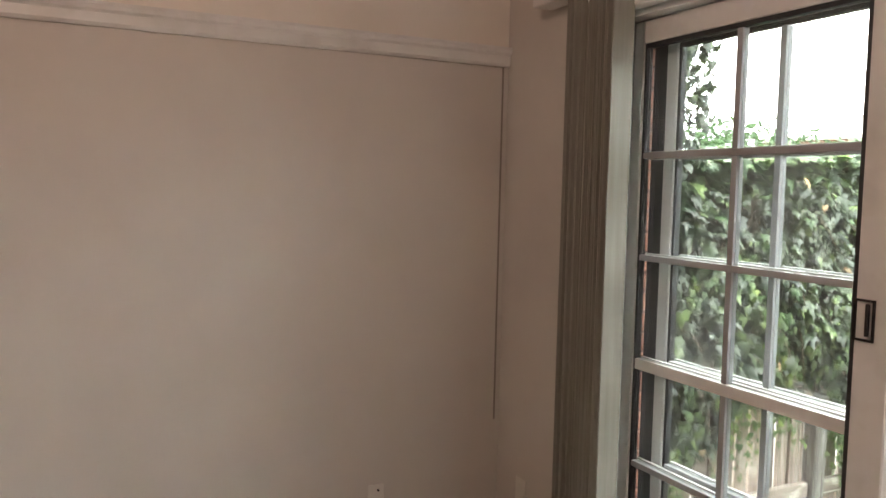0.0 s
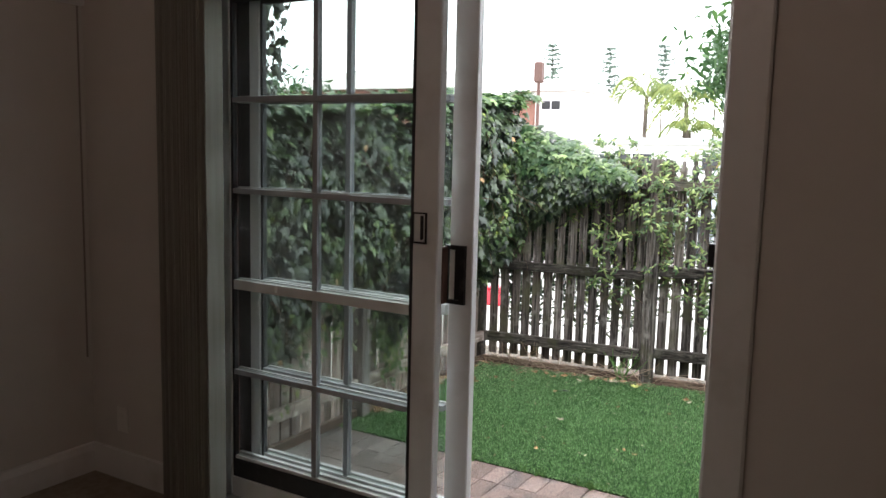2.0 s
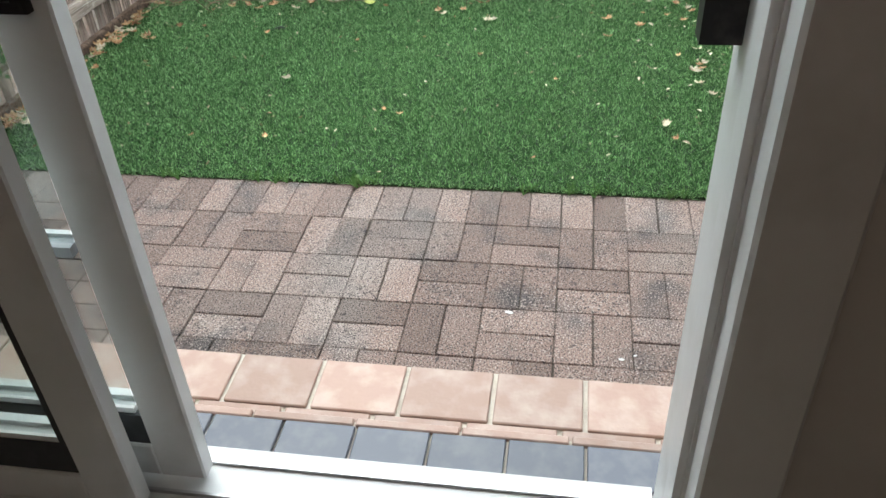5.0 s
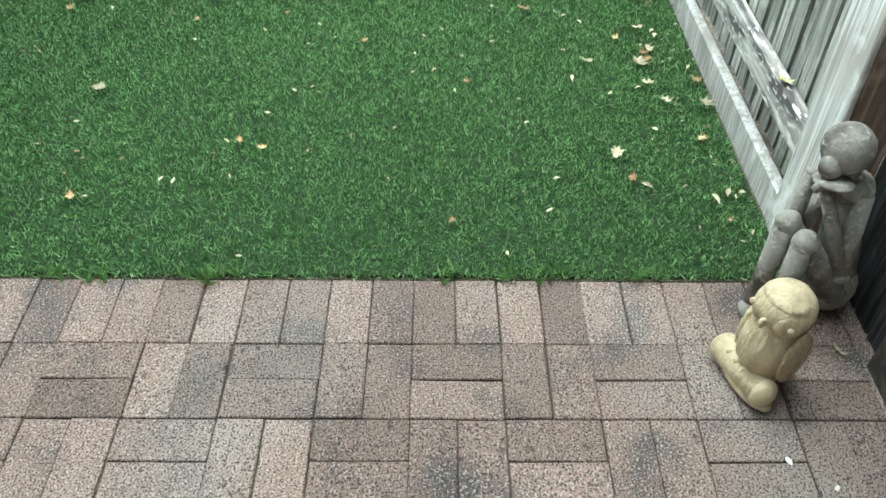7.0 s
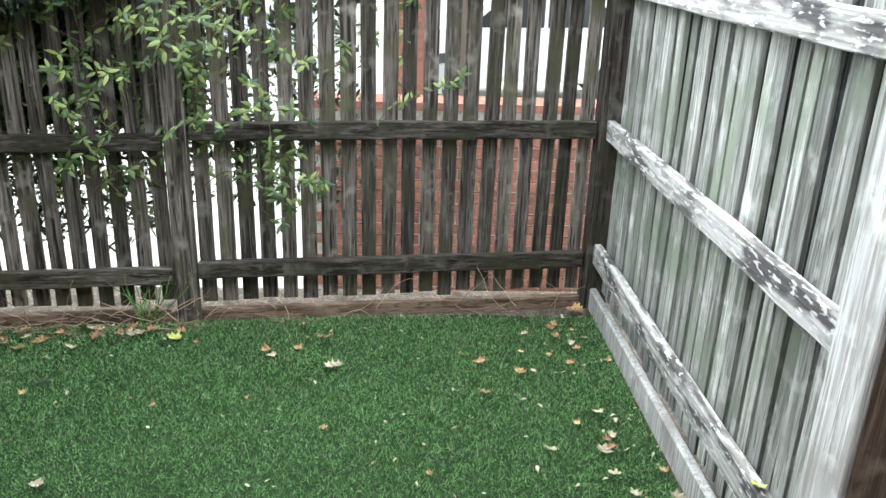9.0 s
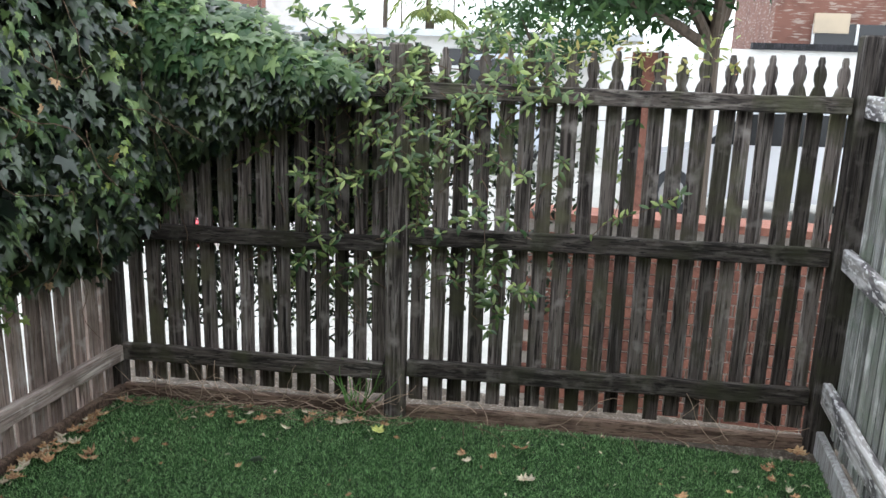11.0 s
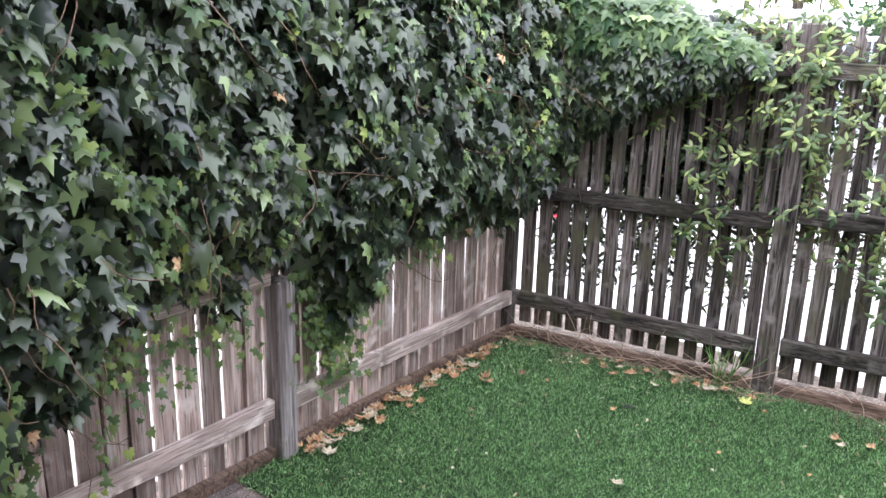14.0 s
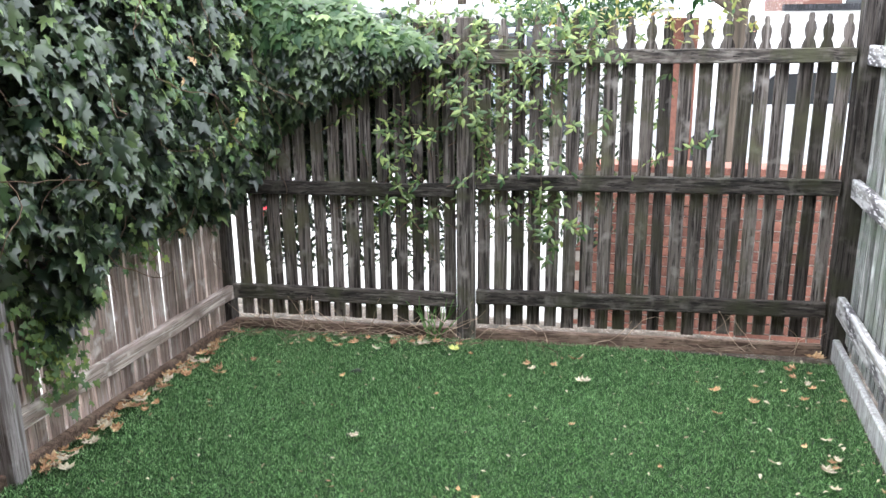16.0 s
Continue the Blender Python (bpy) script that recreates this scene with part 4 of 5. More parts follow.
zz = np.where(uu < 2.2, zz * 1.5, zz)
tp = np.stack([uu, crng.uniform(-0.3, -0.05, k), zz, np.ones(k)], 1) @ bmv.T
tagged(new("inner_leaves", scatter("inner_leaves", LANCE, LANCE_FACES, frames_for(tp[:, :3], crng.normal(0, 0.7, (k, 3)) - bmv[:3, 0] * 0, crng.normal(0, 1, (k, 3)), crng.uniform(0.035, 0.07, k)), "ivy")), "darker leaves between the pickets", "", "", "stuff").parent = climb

# dry stems along the foot of the back fence
drng = np.random.default_rng(44)
heap = thing("dry_stems", (0, 0, 0), "heap of dry twigs and straw at the foot of the fence", "twigs")
paths = []
for k in range(140):
    u = drng.uniform(pu - 0.1, back.length - 0.05) if k < 112 else drng.uniform(0.2, pu)
    yaw = drng.uniform(0, 6.28)
    paths.append([back.m @ c for c in wander((u, drng.uniform(0.05, 0.2), drng.uniform(0.01, 0.09)), 0.04, 7, (math.cos(yaw), 0.3 * math.sin(yaw), drng.normal(0.05, 0.2)), 0.25, drng)])
tagged(strands("straw", paths, 0.0028, "straw", heap), kind="stuff")
tuft = thing("grass_tuft", back.m @ pose(pu + 0.2, 0.08, 0), "tuft of long green grass beside the fence post", "grass")
blade_rows = [wander((drng.uniform(-0.04, 0.04), 0, 0), 0.045, 7, (drng.normal(0, 0.5), drng.normal(0.1, 0.2), 1), 0.12, drng) for _ in range(16)]
strands("blade", blade_rows, 0.004, "weed", tuft)

# ---- fallen leaves ----
MAPLE = [(math.sin(a) * r, math.cos(a) * r, h) for a, r, h in zip(np.linspace(0, 2 * math.pi, 17)[:16], (1, 0.62, 0.78, 0.5, 0.9, 0.55, 0.5, 0.3, 0.25, 0.35, 0.62, 0.5, 0.7, 0.55, 0.85, 0.6), (0.3, 0.05, 0.25, 0.02, 0.35, 0.05, 0.1, 0, 0, 0, 0.2, 0.03, 0.3, 0.05, 0.2, 0.02))]
leaf_meshes = {}
for mat in ("dead_leaf", "pale_leaf", "yellow_leaf"):
    bm = bmesh.new()
    c = bm.verts.new((0, 0, 0))
    ring = [bm.verts.new(p) for p in MAPLE]
    for i in range(16):
        bm.faces.new((c, ring[(i + 1) % 16], ring[i]))
    leaf_meshes[mat] = finish("fallen_leaf", bm, mat)
bm = bmesh.new()
ring = [bm.verts.new((x * 1.6, y * 1.6 - 0.8, 0.35 * abs(x) * 3 + z)) for x, y, z in LANCE]
for f in LANCE_FACES:
    bm.faces.new([ring[i] for i in f])
slim_leaf = finish("fallen_leaf", bm, "pale_leaf")
LEAF_LABEL = {"dead_leaf": "dry curled orange-brown leaf on the turf", "pale_leaf": "small bleached dry leaf on the turf", "yellow_leaf": "fresh yellow-green leaf on the turf"}


def fallen(x, y, size, mat):
    o = tagged(new("fallen_leaf", slim_leaf if mat == "pale_leaf" and size < 0.026 else leaf_meshes[mat]), LEAF_LABEL[mat], "leaf", "fallen leaves")
    o.matrix_basis = pose(x, y, 0.034, frng.uniform(-12, 12), frng.uniform(-12, 12), frng.uniform(0, 360)) @ Matrix.Diagonal((size * 1.3, size * 1.3 * frng.uniform(0.6, 1), size * 1.3, 1))


frng = np.random.default_rng(55)
for x, y, s, mat in ((8.645, 0.522, 0.045, "dead_leaf"), (8.62, 1.22, 0.04, "yellow_leaf"), (7.537, 1.405, 0.028, "pale_leaf"), (8.521, 0.774, 0.03, "dead_leaf"),
                     (8.366, 0.472, 0.035, "pale_leaf"), (8.226, 1.643, 0.035, "ivy"), (8.047, 2.379, 0.05, "dead_leaf"), (8.766, -0.572, 0.035, "dead_leaf"), (8.423, -0.19, 0.035, "dead_leaf"), (9.0, -0.74, 0.05, "dead_leaf"),
                     (7.318, 1.415, 0.018, "pale_leaf"), (7.452, -0.796, 0.034, "pale_leaf"), (7.469, -0.657, 0.026, "pale_leaf"), (7.586, -0.607, 0.028, "pale_leaf"), (7.914, -0.543, 0.024, "dead_leaf"),
                     (7.728, -0.601, 0.036, "pale_leaf"), (8.97, -0.756, 0.045, "dead_leaf"), (8.597, -0.646, 0.03, "pale_leaf"), (8.465, 0.747, 0.028, "pale_leaf"), (8.528, 0.628, 0.028, "dead_leaf"),
                     (8.0, 2.356, 0.045, "dead_leaf"), (8.2, 2.261, 0.03, "dead_leaf"), (8.153, -0.193, 0.03, "dead_leaf"), (8.699, -0.431, 0.03, "pale_leaf"), (8.369, 0.451, 0.034, "pale_leaf")):
    if mat == "ivy":
        o = tagged(new("fallen_leaf", big[0]), "flat dark green ivy leaf on the turf", "leaf", "fallen leaves")
        o.matrix_basis = pose(x, y, 0.03, 0, 0, 40) @ Matrix.Scale(0.07, 4)
    else:
        fallen(x, y, s, mat)
for k in range(170):
    kind_ = frng.uniform()
    if kind_ < 0.3:
        x = frng.uniform(6.9, 8.4)
        y = 2.64 - abs(frng.normal(0, 0.05)) - 0.03
        fallen(x, y, frng.uniform(0.02, 0.045), "dead_leaf" if frng.uniform() < 0.75 else "pale_leaf")
    elif kind_ < 0.5:
        y = frng.uniform(1.2, 2.3)
        fallen(9.0 - (y + 0.8) * 0.1145 - abs(frng.normal(0, 0.1)), y, frng.uniform(0.018, 0.035), "dead_leaf" if frng.uniform() < 0.6 else "pale_leaf")
    elif kind_ < 0.72:
        x = frng.uniform(6.8, 8.9)
        fallen(x, -0.8 + abs(frng.normal(0.05, 0.2)), frng.uniform(0.014, 0.03), "pale_leaf" if frng.uniform() < 0.6 else "dead_leaf")
    else:
        x = frng.uniform(6.8, 8.6)
        fallen(x, frng.uniform(-0.6, 2.3), frng.uniform(0.01, 0.022), "pale_leaf" if frng.uniform() < 0.7 else "dead_leaf")
for k in range(34):
    x = frng.uniform(6.95, 8.6)
    fallen(x, 2.62 - abs(frng.normal(0, 0.07)), frng.uniform(0.022, 0.042), "dead_leaf" if frng.uniform() < 0.8 else "pale_leaf")
for k in range(70):
    x, y = frng.uniform(6.58, 6.63), frng.choice([0.8, 0.82, -0.1, 0.15, -0.35, 1.6, 1.2]) + frng.normal(0, 0.05)
    if k % 3 == 0:
        w = thing("weed", (x, y, 0), "small bright weed between turf and bricks", "weed", "weeds")
        tagged(strands("weed_blade", [wander((0, 0, 0), 0.012, 4, (frng.normal(0, 0.6), frng.normal(0, 0.6), 1), 0.15, frng) for _ in range(7)], 0.003, "weed", w), kind="stuff")

o = tagged(new("fallen_leaf", leaf_meshes["yellow_leaf"]), "crumpled yellow leaf caught on the low fence rail", "leaf")
o.matrix_basis = pose(7.07, -0.865, 0.372, 15, 10, 40) @ Matrix.Scale(0.036, 4)
k = 1500
lx, ly = frng.uniform(6.65, 8.95, k), frng.uniform(-0.82, 2.6, k)
edge = np.minimum(np.minimum(9.03 - (ly + 0.8) * 0.1145 - lx, 2.63 - ly), ly + 0.84)
ok = (edge > 0.0) & (frng.uniform(0, 1, k) < 0.12 + 0.88 * np.exp(-edge / 0.22))
lx, ly = lx[ok], ly[ok]
n_bits = len(lx)
tagged(new("leaf_litter", scatter("leaf_litter", LANCE, LANCE_FACES, frames_for(np.stack([lx, ly, np.full(n_bits, 0.024)], 1), frng.normal(0, 0.35, (n_bits, 3)) + [0, 0, 1.0], frng.normal(0, 1, (n_bits, 3)) * [1, 1, 0.2], frng.uniform(0.01, 0.03, n_bits)), "litter")),
       "small dry leaf fragments strewn over the turf", "leaf litter", "", "stuff")

# ---- statues by the corner ----
bm = bmesh.new()
ellipsoid(bm, (0, 0, 0.16), (0.093, 0.085, 0.145))
ellipsoid(bm, (0.0, 0.0, 0.31), (0.08, 0.082, 0.075))
ellipsoid(bm, (0, 0, 0.05), (0.07, 0.065, 0.05))
for s in (-1, 1):
    ellipsoid(bm, (-0.042, s * 0.05, 0.3), (0.02, 0.042, 0.044), Matrix.Rotation(-s * 0.87, 4, "Z"), 18, 12)
    ellipsoid(bm, (-0.056, s * 0.066, 0.302), (0.008, 0.011, 0.011), None, 10, 8)
    ellipsoid(bm, (0.01, s * 0.076, 0.16), (0.06, 0.02, 0.1), None, 14, 10)
ellipsoid(bm, (-0.09, 0, 0.296), (0.014, 0.01, 0.018), None, 8, 8)
ellipsoid(bm, (-0.012, 0, 0.35), (0.056, 0.07, 0.028), None, 18, 10)
owl_label = "sandy carved stone owl figure standing on the patio"
bmesh.ops.subdivide_edges(bm, edges=[e for e in bm.edges if e.calc_length() > 0.012], cuts=1)
for v in bm.verts:
    a = math.atan2(v.co.y, v.co.x)
    if v.co.z < 0.25:
        v.co += Vector((math.cos(a), math.sin(a), 0)) * 0.0038 * math.sin(a * 30 + 2 * math.sin(v.co.z * 50))
    v.co += Vector((noise.noise(v.co * 60), noise.noise(v.co * 61), 0)) * 0.002
owl = solid("owl_statue", bm, "owl_stone", owl_label, "statue", smooth=True)
owl.matrix_basis = pose(6.27, -0.65, 0.0, 0, 0, -58) @ Matrix.Scale(0.86, 4)

bm = bmesh.new()
limb(bm, (-0.085, 0, 0.045), (0.085, 0, 0.05), 0.042, 0.04, 16)
ellipsoid(bm, (-0.085, 0, 0.045), (0.02, 0.042, 0.042), None, 14, 10)
ellipsoid(bm, (0.09, 0, 0.05), (0.03, 0.041, 0.043), None, 14, 10)
for k in (-0.03, 0.005, 0.035):
    limb(bm, (k - 0.012, -0.028, 0.08), (k + 0.008, 0.03, 0.083), 0.007, 0.007, 8)
ellipsoid(bm, (0.03, 0, 0.02), (0.1, 0.042, 0.02), None, 14, 8)
log = solid("stone_foot", bm, "owl_stone", "sandy carved stone foot lying before the owl", "statue", smooth=True)
log.matrix_basis = pose(6.26, -0.6, 0.0, 0, 0, 200) @ Matrix.Scale(0.95, 4)

bm = bmesh.new()
ellipsoid(bm, (0.03, 0.075, 0.555), (0.066, 0.064, 0.066))
ellipsoid(bm, (0.0, 0.115, 0.525), (0.03, 0.03, 0.034))
limb(bm, (0.03, -0.04, 0.1), (0.04, 0.02, 0.44), 0.062, 0.045, 16)
ellipsoid(bm, (0.04, 0.02, 0.43), (0.06, 0.06, 0.045))
ellipsoid(bm, (0.03, -0.02, 0.09), (0.09, 0.09, 0.085))
ellipsoid(bm, (0.03, 0.05, 0.49), (0.032, 0.03, 0.04))
for hip, knee, foot in (((0.05, 0.0, 0.1), (0.005, 0.16, 0.33), (-0.01, 0.18, 0.03)), ((-0.02, -0.02, 0.1), (-0.055, 0.13, 0.315), (-0.06, 0.14, 0.03))):
    limb(bm, hip, knee, 0.045, 0.03, 14)
    ellipsoid(bm, knee, (0.035, 0.035, 0.037))
    limb(bm, knee, foot, 0.033, 0.024, 14)
    ellipsoid(bm, (foot[0] - 0.02, foot[1] + 0.01, 0.024), (0.04, 0.03, 0.024))
for shoulder, elbow, hand in (((0.0, 0.0, 0.43), (-0.06, 0.0, 0.2), (-0.01, 0.12, 0.475)), ((0.08, 0.03, 0.43), (0.04, 0.13, 0.24), (0.04, 0.13, 0.475))):
    limb(bm, shoulder, elbow, 0.026, 0.021, 12)
    ellipsoid(bm, elbow, (0.023, 0.023, 0.023))
    limb(bm, elbow, hand, 0.021, 0.017, 12)
limb(bm, (-0.03, 0.15, 0.475), (0.04, 0.05, 0.485), 0.012, 0.018, 12)
ellipsoid(bm, (-0.01, 0.1, 0.482), (0.062, 0.05, 0.012), Matrix.Rotation(0.25, 4, "Y"), 14, 8)
for v in bm.verts:
    v.co += Vector((noise.noise(v.co * 30), noise.noise(v.co * 31), noise.noise(v.co * 29))) * 0.003
figure = solid("garden_statue", bm, "grey_stone", "grey weathered stone garden figure seated by the fence", "statue", smooth=True)
figure.matrix_basis = pose(6.5, -0.865, 0.0) @ Matrix.Scale(0.96, 4)
o = tagged(new("fallen_leaf", leaf_meshes["pale_leaf"]), "pale curled leaf on the bricks", "leaf", "fallen leaves")
o.matrix_basis = pose(6.34, -0.89, 0.012, 20, 0, 30) @ Matrix.Diagonal((0.03, 0.018, 0.03, 1))
for x, y, s in ((5.88, 0.147, 0.012), (5.88, 0.155, 0.007), (6.02, -0.66, 0.012), (5.95, -0.75, 0.009), (5.7, -0.2, 0.009), (5.72, -0.24, 0.006)):
    bm = bmesh.new()
    ellipsoid(bm, (x, y, 0.0012), (s, s * 0.6, 0.0016), pose(0, 0, 0, 0, 0, x * 900), 10, 6)
    solid("paint_spot", bm, "white_paint", "small white splash on the bricks", "splash", group="white splashes")

# side passage beside the garden; deep shade put into the wall's dark colour
wing = solid("wall_side", boxes((4.89, 6.3, -1.2, -0.95, 0.0, 2.7)), "mortar_dark", "brown brick wall with deep shade put into its colour", "wall", "structure")
slats = thing("slatted_screen", (0, 0, 0), "dark slatted timber screen, near slats added to darken the passage gap", "screen")
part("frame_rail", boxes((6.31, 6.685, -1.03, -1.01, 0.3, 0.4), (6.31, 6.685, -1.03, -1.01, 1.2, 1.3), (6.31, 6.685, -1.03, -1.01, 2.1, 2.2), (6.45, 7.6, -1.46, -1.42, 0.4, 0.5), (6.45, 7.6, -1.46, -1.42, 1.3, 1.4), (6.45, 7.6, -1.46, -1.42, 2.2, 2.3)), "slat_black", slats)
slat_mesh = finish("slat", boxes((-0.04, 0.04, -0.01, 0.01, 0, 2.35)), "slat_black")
# Near slats added in the gap beside the post to keep it dark.
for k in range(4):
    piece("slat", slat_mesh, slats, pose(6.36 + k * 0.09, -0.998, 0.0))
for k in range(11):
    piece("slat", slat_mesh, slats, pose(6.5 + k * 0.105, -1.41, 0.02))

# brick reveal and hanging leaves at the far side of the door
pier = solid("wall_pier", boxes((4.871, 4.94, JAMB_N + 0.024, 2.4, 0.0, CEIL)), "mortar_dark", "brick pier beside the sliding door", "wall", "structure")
vine = thing("hanging_vine", (0, 0, 0), "dark vine leaves hanging at the edge of the pier", "vine")
k = 420
vx, vz = irng.uniform(4.92, 5.12, k), 2.02 + irng.uniform(0, 0.95, k) ** 0.8
vp = np.stack([vx, 1.83 - 0.14 * irng.uniform(0, 1, k) * np.clip((vz - 1.95) * 1.4, 0.1, 1), vz], 1)
leaves("vine_leaves", vp, np.stack([irng.normal(0.2, 0.5, k), -np.ones(k), irng.normal(0, 0.4, k)], 1), irng.uniform(0.03, 0.05, k), "ivy", vine, "small dark leaves")

# ---- beyond the fence ----
low_wall = solid("brick_garden_wall", boxes((10.3, 10.52, -3.2, 0.78, GROUND_LOW - 0.03, 0.8)), "mortar", "low red brick garden wall across the verge", "wall", "structure")
solid("wall_coping", boxes((10.27, 10.55, -3.2, 0.81, 0.801, 0.85)), "brick_red", "row of brick coping on the low wall", "wall", "structure")
solid("brick_pillar", boxes((15.9, 16.3, -0.2, 0.24, GROUND_LOW - 0.03, 1.88)), "brick_red", "short red brick pillar across the road", "pillar")


def car(name, m, label, paint="car_paint"):
    """Local x is the car's length, z up."""
    t = thing(name, m, label, "car")
    side = [(-2.2, 0.3), (2.1, 0.3), (2.25, 0.55), (2.1, 0.8), (1.2, 0.95), (0.45, 1.4), (-1.0, 1.43), (-1.75, 1.0), (-2.2, 0.95)]
    bm = prism([(x, z) for x, z in side], 1.7)
    bmesh.ops.rotate(bm, cent=(0, 0, 0), matrix=pose(0, 0, 0, 0, 0, -90).to_3x3(), verts=bm.verts)
    bmesh.ops.bevel(bm, geom=bm.edges[:], offset=0.06, segments=2, affect="EDGES")
    bmesh.ops.translate(bm, vec=(0, 0.85, 0), verts=bm.verts)
    part("body", bm, paint, t, smooth=False)
    for y in (-0.862, 0.862):
        for a in (((0.95, 0.96), (0.42, 1.33), (-0.2, 1.36), (-0.2, 0.98)), ((-0.26, 0.98), (-0.26, 1.36), (-0.95, 1.36), (-1.5, 1.02))):
            bm = bmesh.new()
            n1 = [bm.verts.new((px, y, pz)) for px, pz in a]
            n2 = [bm.verts.new((px, y * 0.98, pz)) for px, pz in a]
            bm.faces.new(n1), bm.faces.new(n2[::-1])
            for i in range(4):
                bm.faces.new((n1[i], n1[(i + 1) % 4], n2[(i + 1) % 4], n2[i]))
            part("side_window", bm, "car_glass", t)
        for x in (-1.4, 1.35):
            bm = bmesh.new()
            limb(bm, (x, y * 0.8, 0.32), (x, y * 1.02, 0.32), 0.32, 0.32, 24)
            w = part("wheel", bm, "rubber", t)
            bm = bmesh.new()
            limb(bm, (x, y * 1.021, 0.32), (x, y * 1.04, 0.32), 0.2, 0.19, 16)
            part("rim", bm, "steel", w)
    return t


car("parked_car", pose(18.9, -1.85, GROUND_LOW - 0.03, 0, 0, 90) @ Matrix.Diagonal((1, 1, 1.25, 1)), "silver grey parked car behind the low brick wall")
car("parked_van", pose(22.5, 3.2, GROUND_LOW - 0.03, 0, 0, 90) @ Matrix.Diagonal((0.6, 1, 1.7, 1)), "pale blue parked van across the road", "van_paint")
bin_ = thing("red_tub", (14.1, 5.3, GROUND_LOW - 0.03), "small red plastic tub on the pale verge", "tub")
part("body", soft_box(-0.13, 0.13, -0.13, 0.13, 0.0, 0.26, 0.02), "red_plastic", bin_)
part("lid", soft_box(-0.14, 0.14, -0.14, 0.14, 0.261, 0.3, 0.01), "red_plastic", bin_)


def house(name, x, y, w, d, h, roof, wall_mat, roof_mat, label, windows=(), hip=True):
    """A house with its front, w wide, towards the garden; x and y are the middle of its front."""
    t = thing(name, (x, y, GROUND_LOW - 0.03), label, "house")
    part("wall", boxes((0, d, -w / 2, w / 2, 0, h)), wall_mat, t)
    bm = bmesh.new()
    o = 0.4
    q = [bm.verts.new(c) for c in ((-o, -w / 2 - o, h), (d + o, -w / 2 - o, h), (d + o, w / 2 + o, h), (-o, w / 2 + o, h))]
    r = min(w, d) / 2 if hip else 0
    if roof:
        top = [bm.verts.new((d / 2, -w / 2 + r, h + roof)), bm.verts.new((d / 2, w / 2 - r, h + roof))]
        for f in ((q[0], q[1], top[0]), (q[1], q[2], top[1], top[0]), (q[2], q[3], top[1]), (q[3], q[0], top[0], top[1]), (q[0], q[3], q[2], q[1])):
            bm.faces.new(f)
    else:
        bm.free()
        bm = boxes((-o, d + o, -w / 2 - o, w / 2 + o, h + 0.002, h + 0.2))
    part("roof", bm, roof_mat, t)
    for wy, wz, ww, wh in windows:
        wd = part("window", boxes((-0.05, -0.003, wy - ww / 2, wy + ww / 2, wz, wz + wh)), "car_glass", t)
        part("window_frame", boxes((-0.09, -0.051, wy - ww / 2 - 0.06, wy - ww / 2, wz, wz + wh), (-0.09, -0.051, wy + ww / 2, wy + ww / 2 + 0.06, wz, wz + wh), (-0.09, -0.051, wy - 0.03, wy + 0.03, wz, wz + wh), (-0.12, -0.051, wy - ww / 2 - 0.1, wy + ww / 2 + 0.1, wz - 0.08, wz)), "white_paint", wd)
    return t


house("house", 30, 7.5, 14, 9, 2.85, 0, "render_white", "roof_metal", "low white rendered building across the road", ((-5.0, 2.0, 1.4, 0.5), (-2.2, 2.0, 1.2, 0.5), (0.8, 2.0, 1.4, 0.5), (4.4, 2.0, 1.4, 0.5)))
house("house", 26, -8.8, 12, 9, 5.2, 1.8, "brick_far", "roof_tile", "red brick house behind a street tree", ((4.2, 2.5, 1.8, 0.8), (0.5, 2.5, 1.8, 0.8), (4.2, 0.8, 1.8, 1.2)))
solid("cream_panel", boxes((25.85, 25.99, -4.4, -3.65, 2.46, 2.9)), "render_cream", "cream fascia band on the brick house", "fascia")
solid("boundary_wall", boxes((25.3, 25.5, -15.5, 1.0, GROUND_LOW - 0.03, 2.05)), "render_white", "white rendered boundary wall before the brick house", "wall")
solid("wall_beam", boxes((25.2, 25.6, -15.6, -2.3, 2.051, 2.2)), "slat_black", "dark timber beam along the white wall", "beam")
house("house", 34, 23.5, 10, 10, 5.2, 2.0, "brick_red", "roof_tile", "tan brick house with a hipped tile roof", ((-3.0, 2.2, 1.6, 1.4), (1.0, 2.2, 1.6, 1.4)))
house("house", 48, 20.5, 5.5, 8, 6.1, 1.1, "render_white", "roof_tile", "pale house with a tiled roof in the distance", ((-1.2, 5.0, 1.2, 0.5), (1.2, 5.0, 1.2, 0.5)))
pole = thing("street_pole", (24, 9.2, GROUND_LOW - 0.03), "tall dark red pole with a box on its top", "pole")
bm = bmesh.new()
limb(bm, (0, 0, 0), (0, 0, 4.449), 0.06, 0.05, 10)
part("shaft", bm, "bronze", pole)
part("head", soft_box(-0.13, 0.13, -0.13, 0.13, 4.45, 5.05, 0.05), "bronze", pole)
green_pole = thing("street_pole", (10.9, -1.63, GROUND_LOW - 0.03), "thin grey green steel pole", "pole")
bm = bmesh.new()
limb(bm, (0, 0, 0), (0, 0, 3.6), 0.03, 0.03, 10)
part("shaft", bm, "pipe_green", green_pole)


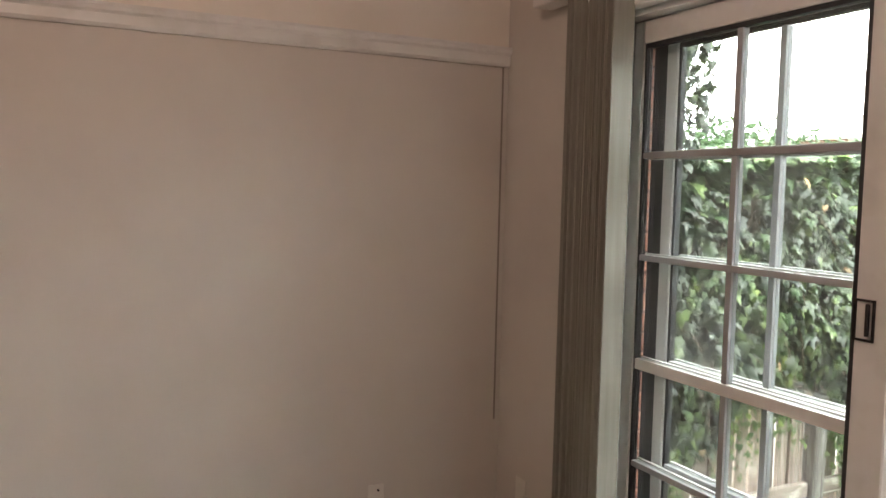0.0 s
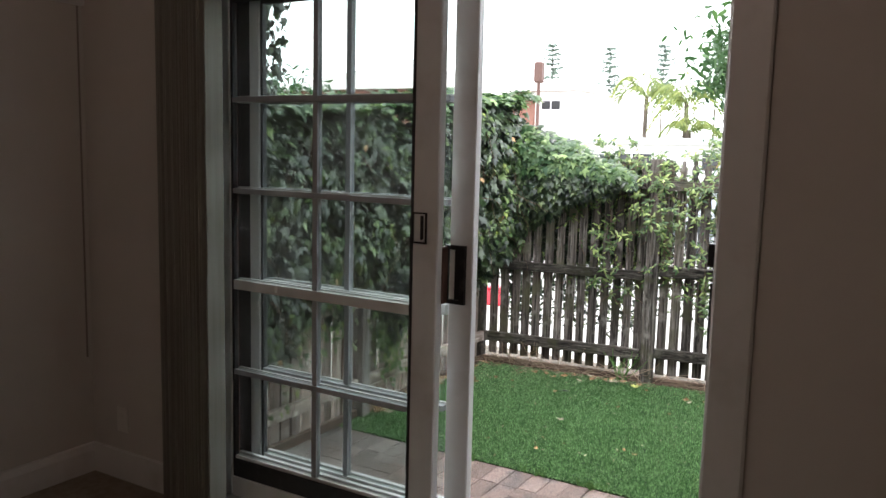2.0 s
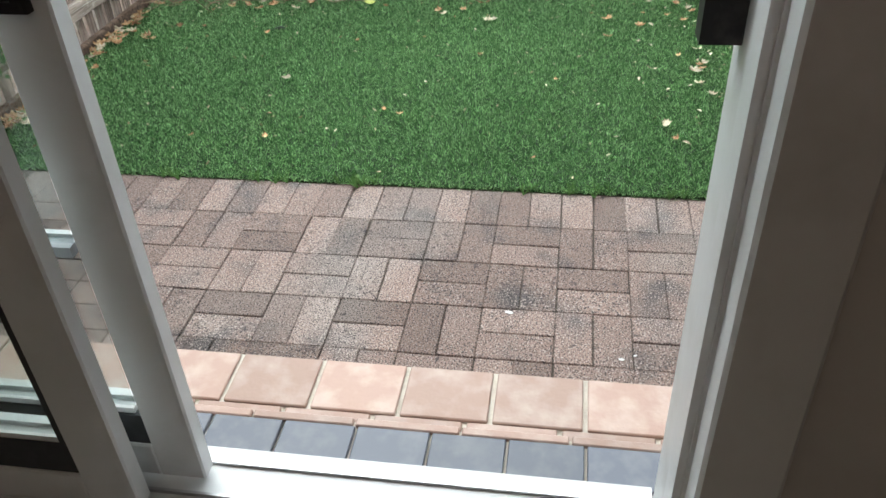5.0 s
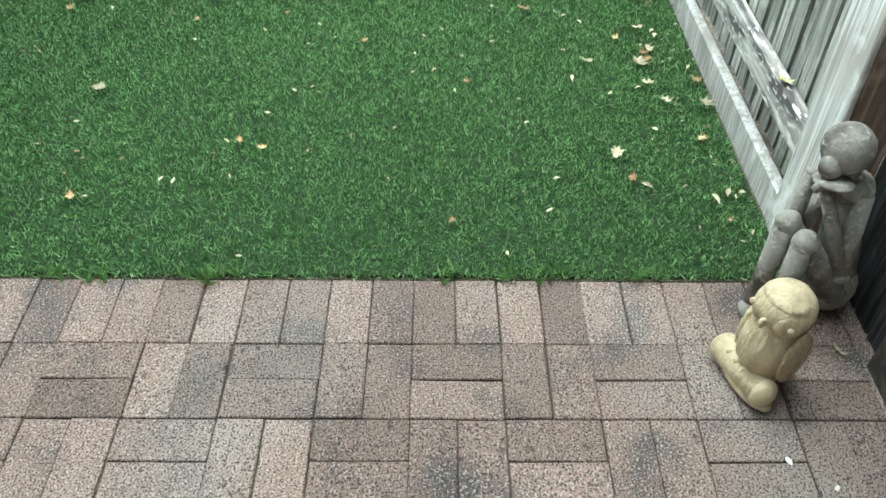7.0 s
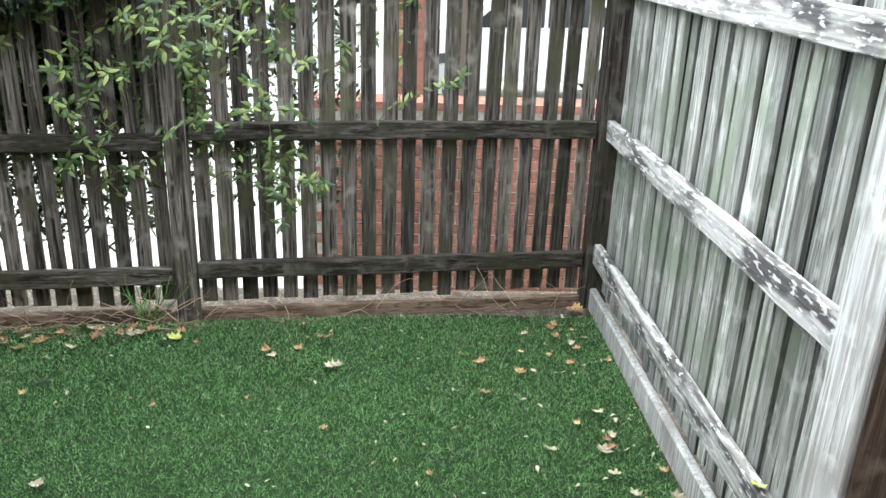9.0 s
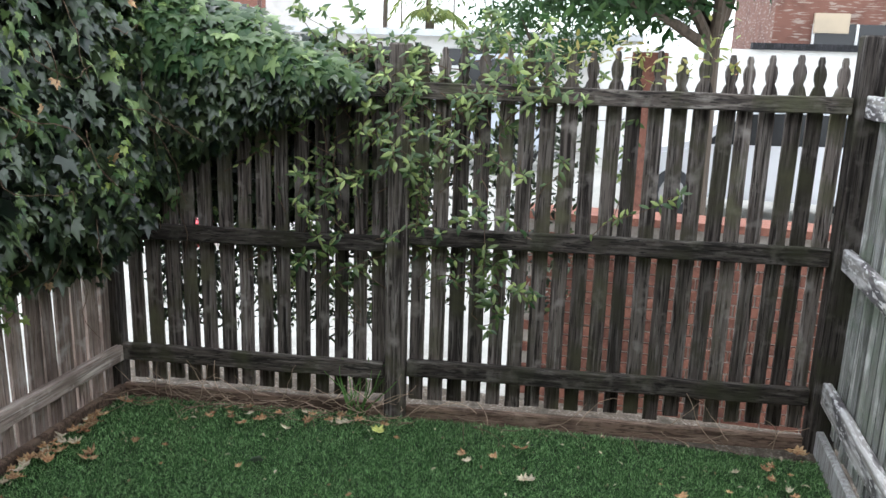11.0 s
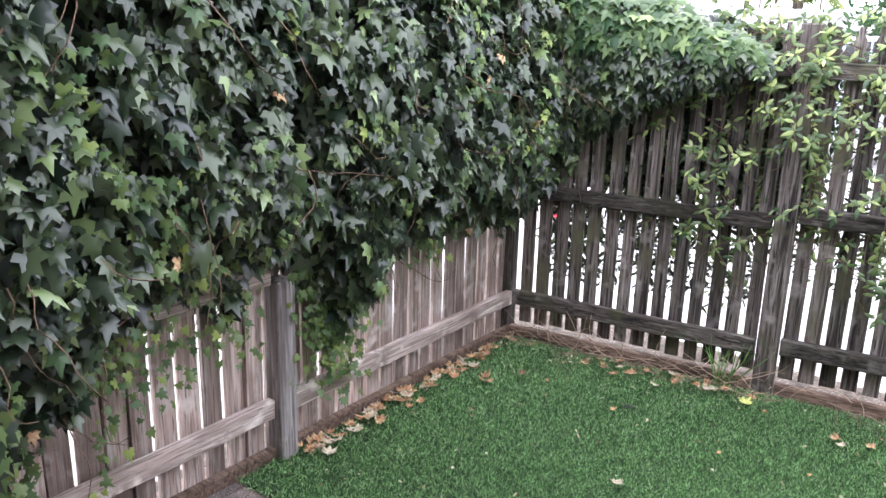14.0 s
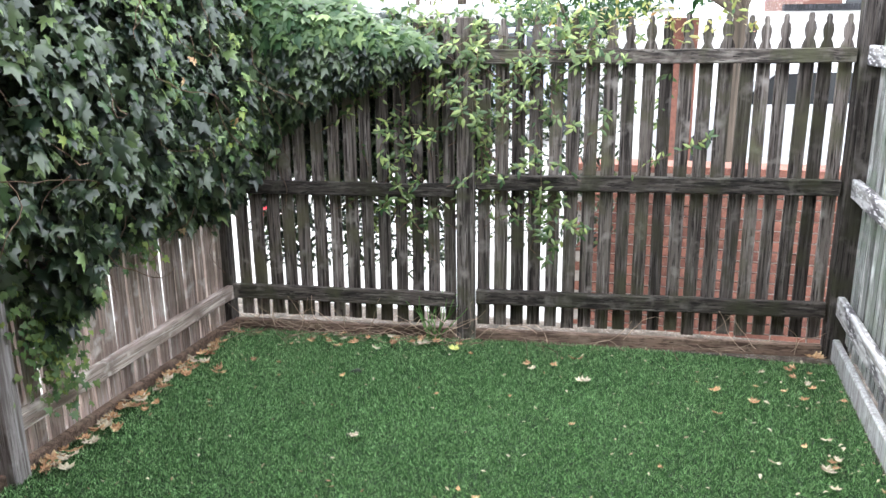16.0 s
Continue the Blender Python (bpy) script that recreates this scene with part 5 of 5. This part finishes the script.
def tree(name, at, height, trunk, crown, leaf, count, seed, label, clumps=26, lean=0.0, fork=0.0):
    """Tapered trunk with limbs and a crown of many small leaves gathered in clumps. crown: centre height, radii."""
    rng = np.random.default_rng(seed)
    t = thing(name, at, label, "tree")
    bm = bmesh.new()
    cz, rx, rz = crown
    fork = fork or cz - rz * 0.7
    limb(bm, (0, 0, 0), (0.05, 0.0, fork), trunk, trunk * 0.7)
    centres = []
    for k in range(clumps):
        d = Vector(rng.normal(0, 1, 3)).normalized() * rng.uniform(0.45, 1.0) ** 0.6
        centres.append(Vector((d.x * rx, d.y * rx + lean, cz + d.z * rz)))
    for c in centres[:10]:
        midp = Vector((c.x * 0.35, c.y * 0.35, fork + (c.z - fork) * 0.45))
        limb(bm, (0.05, 0, fork - 0.05), midp, trunk * 0.55, trunk * 0.35, 7)
        limb(bm, midp, c, trunk * 0.35, trunk * 0.1, 6)
    part("trunk", bm, "bark", t)
    n_each = count // clumps
    pts = np.concatenate([np.array(c)[None] + rng.normal(0, 1, (n_each, 3)) * [rx * 0.2, rx * 0.2, rz * 0.17] for c in centres])
    ob = new("crown", scatter("crown", LANCE, LANCE_FACES, frames_for(pts, rng.normal(0, 0.7, (len(pts), 3)) + [0, 0, 0.7], rng.normal(0, 1, (len(pts), 3)) - [0, 0, 0.5], rng.uniform(0.7, 1.3, len(pts)) * leaf), M_LEAF))
    ob.parent = t
    tagged(ob, "", "", "", "stuff")
    return t


M_LEAF = "tree_leaf"
tree("street_tree", (15.5, -0.68, GROUND_LOW - 0.03), 6, 0.13, (4.0, 1.9, 1.15), 0.17, 22000, 61, "broad leafy street tree with a dark forked trunk", 52, 0.9, 2.6)
tree("street_tree", (19, 15.5, GROUND_LOW - 0.03), 5, 0.15, (3.0, 2.6, 1.6), 0.24, 3600, 62, "leafy tree beyond the ivy")
tree("street_tree", (26, 2.6, GROUND_LOW - 0.03), 4, 0.12, (2.8, 1.6, 1.1), 0.2, 2600, 63, "small leafy tree before the white building")


def palm(name, at, height, seed, label):
    rng = np.random.default_rng(seed)
    t = thing(name, at, label, "palm")
    bm = bmesh.new()
    limb(bm, (0, 0, 0), (0.1, 0, height), 0.13, 0.09)
    part("trunk", bm, "bark", t)
    P, Nn, T, S = [], [], [], []
    for k in range(13):
        a = k * 2.4 + rng.uniform(-0.2, 0.2)
        up = rng.uniform(0.5, 1.5)
        for j in range(16):
            s = 0.15 + j * 0.09
            z = height + up * math.sin(min(s, 1.5) * 1.5) - 0.35 * s * s
            for side in (-1, 1):
                P.append((0.1 + math.cos(a) * s * 0.9, math.sin(a) * s * 0.9, z))
                Nn.append((-math.sin(a) * side * 0.6, math.cos(a) * side * 0.6, 0.8))
                T.append((math.cos(a) * 0.6 - math.sin(a) * side, math.sin(a) * 0.6 + math.cos(a) * side, -0.6))
                S.append(0.42)
    ob = new("fronds", scatter("fronds", [(x * 0.45, y, z) for x, y, z in LANCE], LANCE_FACES, frames_for(np.array(P), np.array(Nn), np.array(T), np.array(S)), "palm_leaf"))
    ob.parent = t
    tagged(ob, "", "", "", "stuff")
    return t


palm("palm_tree", (36, 9.8, GROUND_LOW - 0.03), 4.9, 71, "yellow-green palm behind the white building")
palm("palm_tree", (34, 7.6, GROUND_LOW - 0.03), 4.5, 72, "small palm behind the white building")
palm("palm_tree", (33, 7.2, GROUND_LOW - 0.03), 3.4, 73, "low palm beside the white building")


def pine(name, at, height, seed, label):
    rng = np.random.default_rng(seed)
    t = thing(name, at, label, "pine tree")
    bm = bmesh.new()
    limb(bm, (0, 0, 0), (0, 0, height), 0.15, 0.03)
    part("trunk", bm, "bark", t)
    P = []
    for k in range(13):
        z = height * (0.55 + 0.45 * k / 13)
        r = 1.9 * (1 - k / 15) + 0.3
        for b in range(9):
            a = rng.uniform(0, 6.28)
            for j in range(20):
                s = r * (j + 1) / 20
                P.append((math.cos(a) * s, math.sin(a) * s, z + 0.12 * s * s / max(r, 0.5) + rng.normal(0, 0.04)))
    P = np.array(P)
    ob = new("needle_crown", scatter("needle_crown", LANCE, LANCE_FACES, frames_for(P, rng.normal(0, 1, (len(P), 3)), rng.normal(0, 1, (len(P), 3)) + [0, 0, 0.6], np.full(len(P), 0.3)), "pine_leaf"))
    ob.parent = t
    tagged(ob, "", "", "", "stuff")
    return t


for k, (x, y, h) in enumerate(((90, 37.8, 14.9), (90, 30.9, 14.2), (90, 24.9, 14.3), (90, 19.3, 15.2))):
    pine("pine_tree", (x, y, GROUND_LOW - 0.03), h, 80 + k, "tall thin pine on the skyline")

# ---- pieces: bricks of walls and patio ----
plain_brick = finish("brick", soft_box(-0.115, 0.115, -0.012, 0.006, -0.033, 0.033, 0.003), "brick_red")
dark_brick = finish("brick", soft_box(-0.115, 0.115, -0.012, 0.006, -0.033, 0.033, 0.003), "brick_shaded")
brick_face(low_wall, plain_brick, (10.3, 0.76, GROUND_LOW + 0.03), -90, 3.3, 1.36, 300)
half_brick = finish("brick", soft_box(-0.055, 0.055, -0.012, 0.006, -0.033, 0.033, 0.003), "brick_red")
for r in range(38):
    piece("brick", half_brick, pier, pose(4.873, JAMB_N + 0.018, 0.09 + r * course))
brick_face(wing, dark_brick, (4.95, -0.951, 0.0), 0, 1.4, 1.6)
for x, y, turn in PATIO_BRICKS:
    piece("brick", brick_mesh, patio, pose(x + prng.normal(0, 0.0012), y + prng.normal(0, 0.0012), prng.normal(0, 0.001), prng.normal(0, 0.25), prng.normal(0, 0.25), turn + prng.normal(0, 0.35) + 180 * prng.integers(2)))
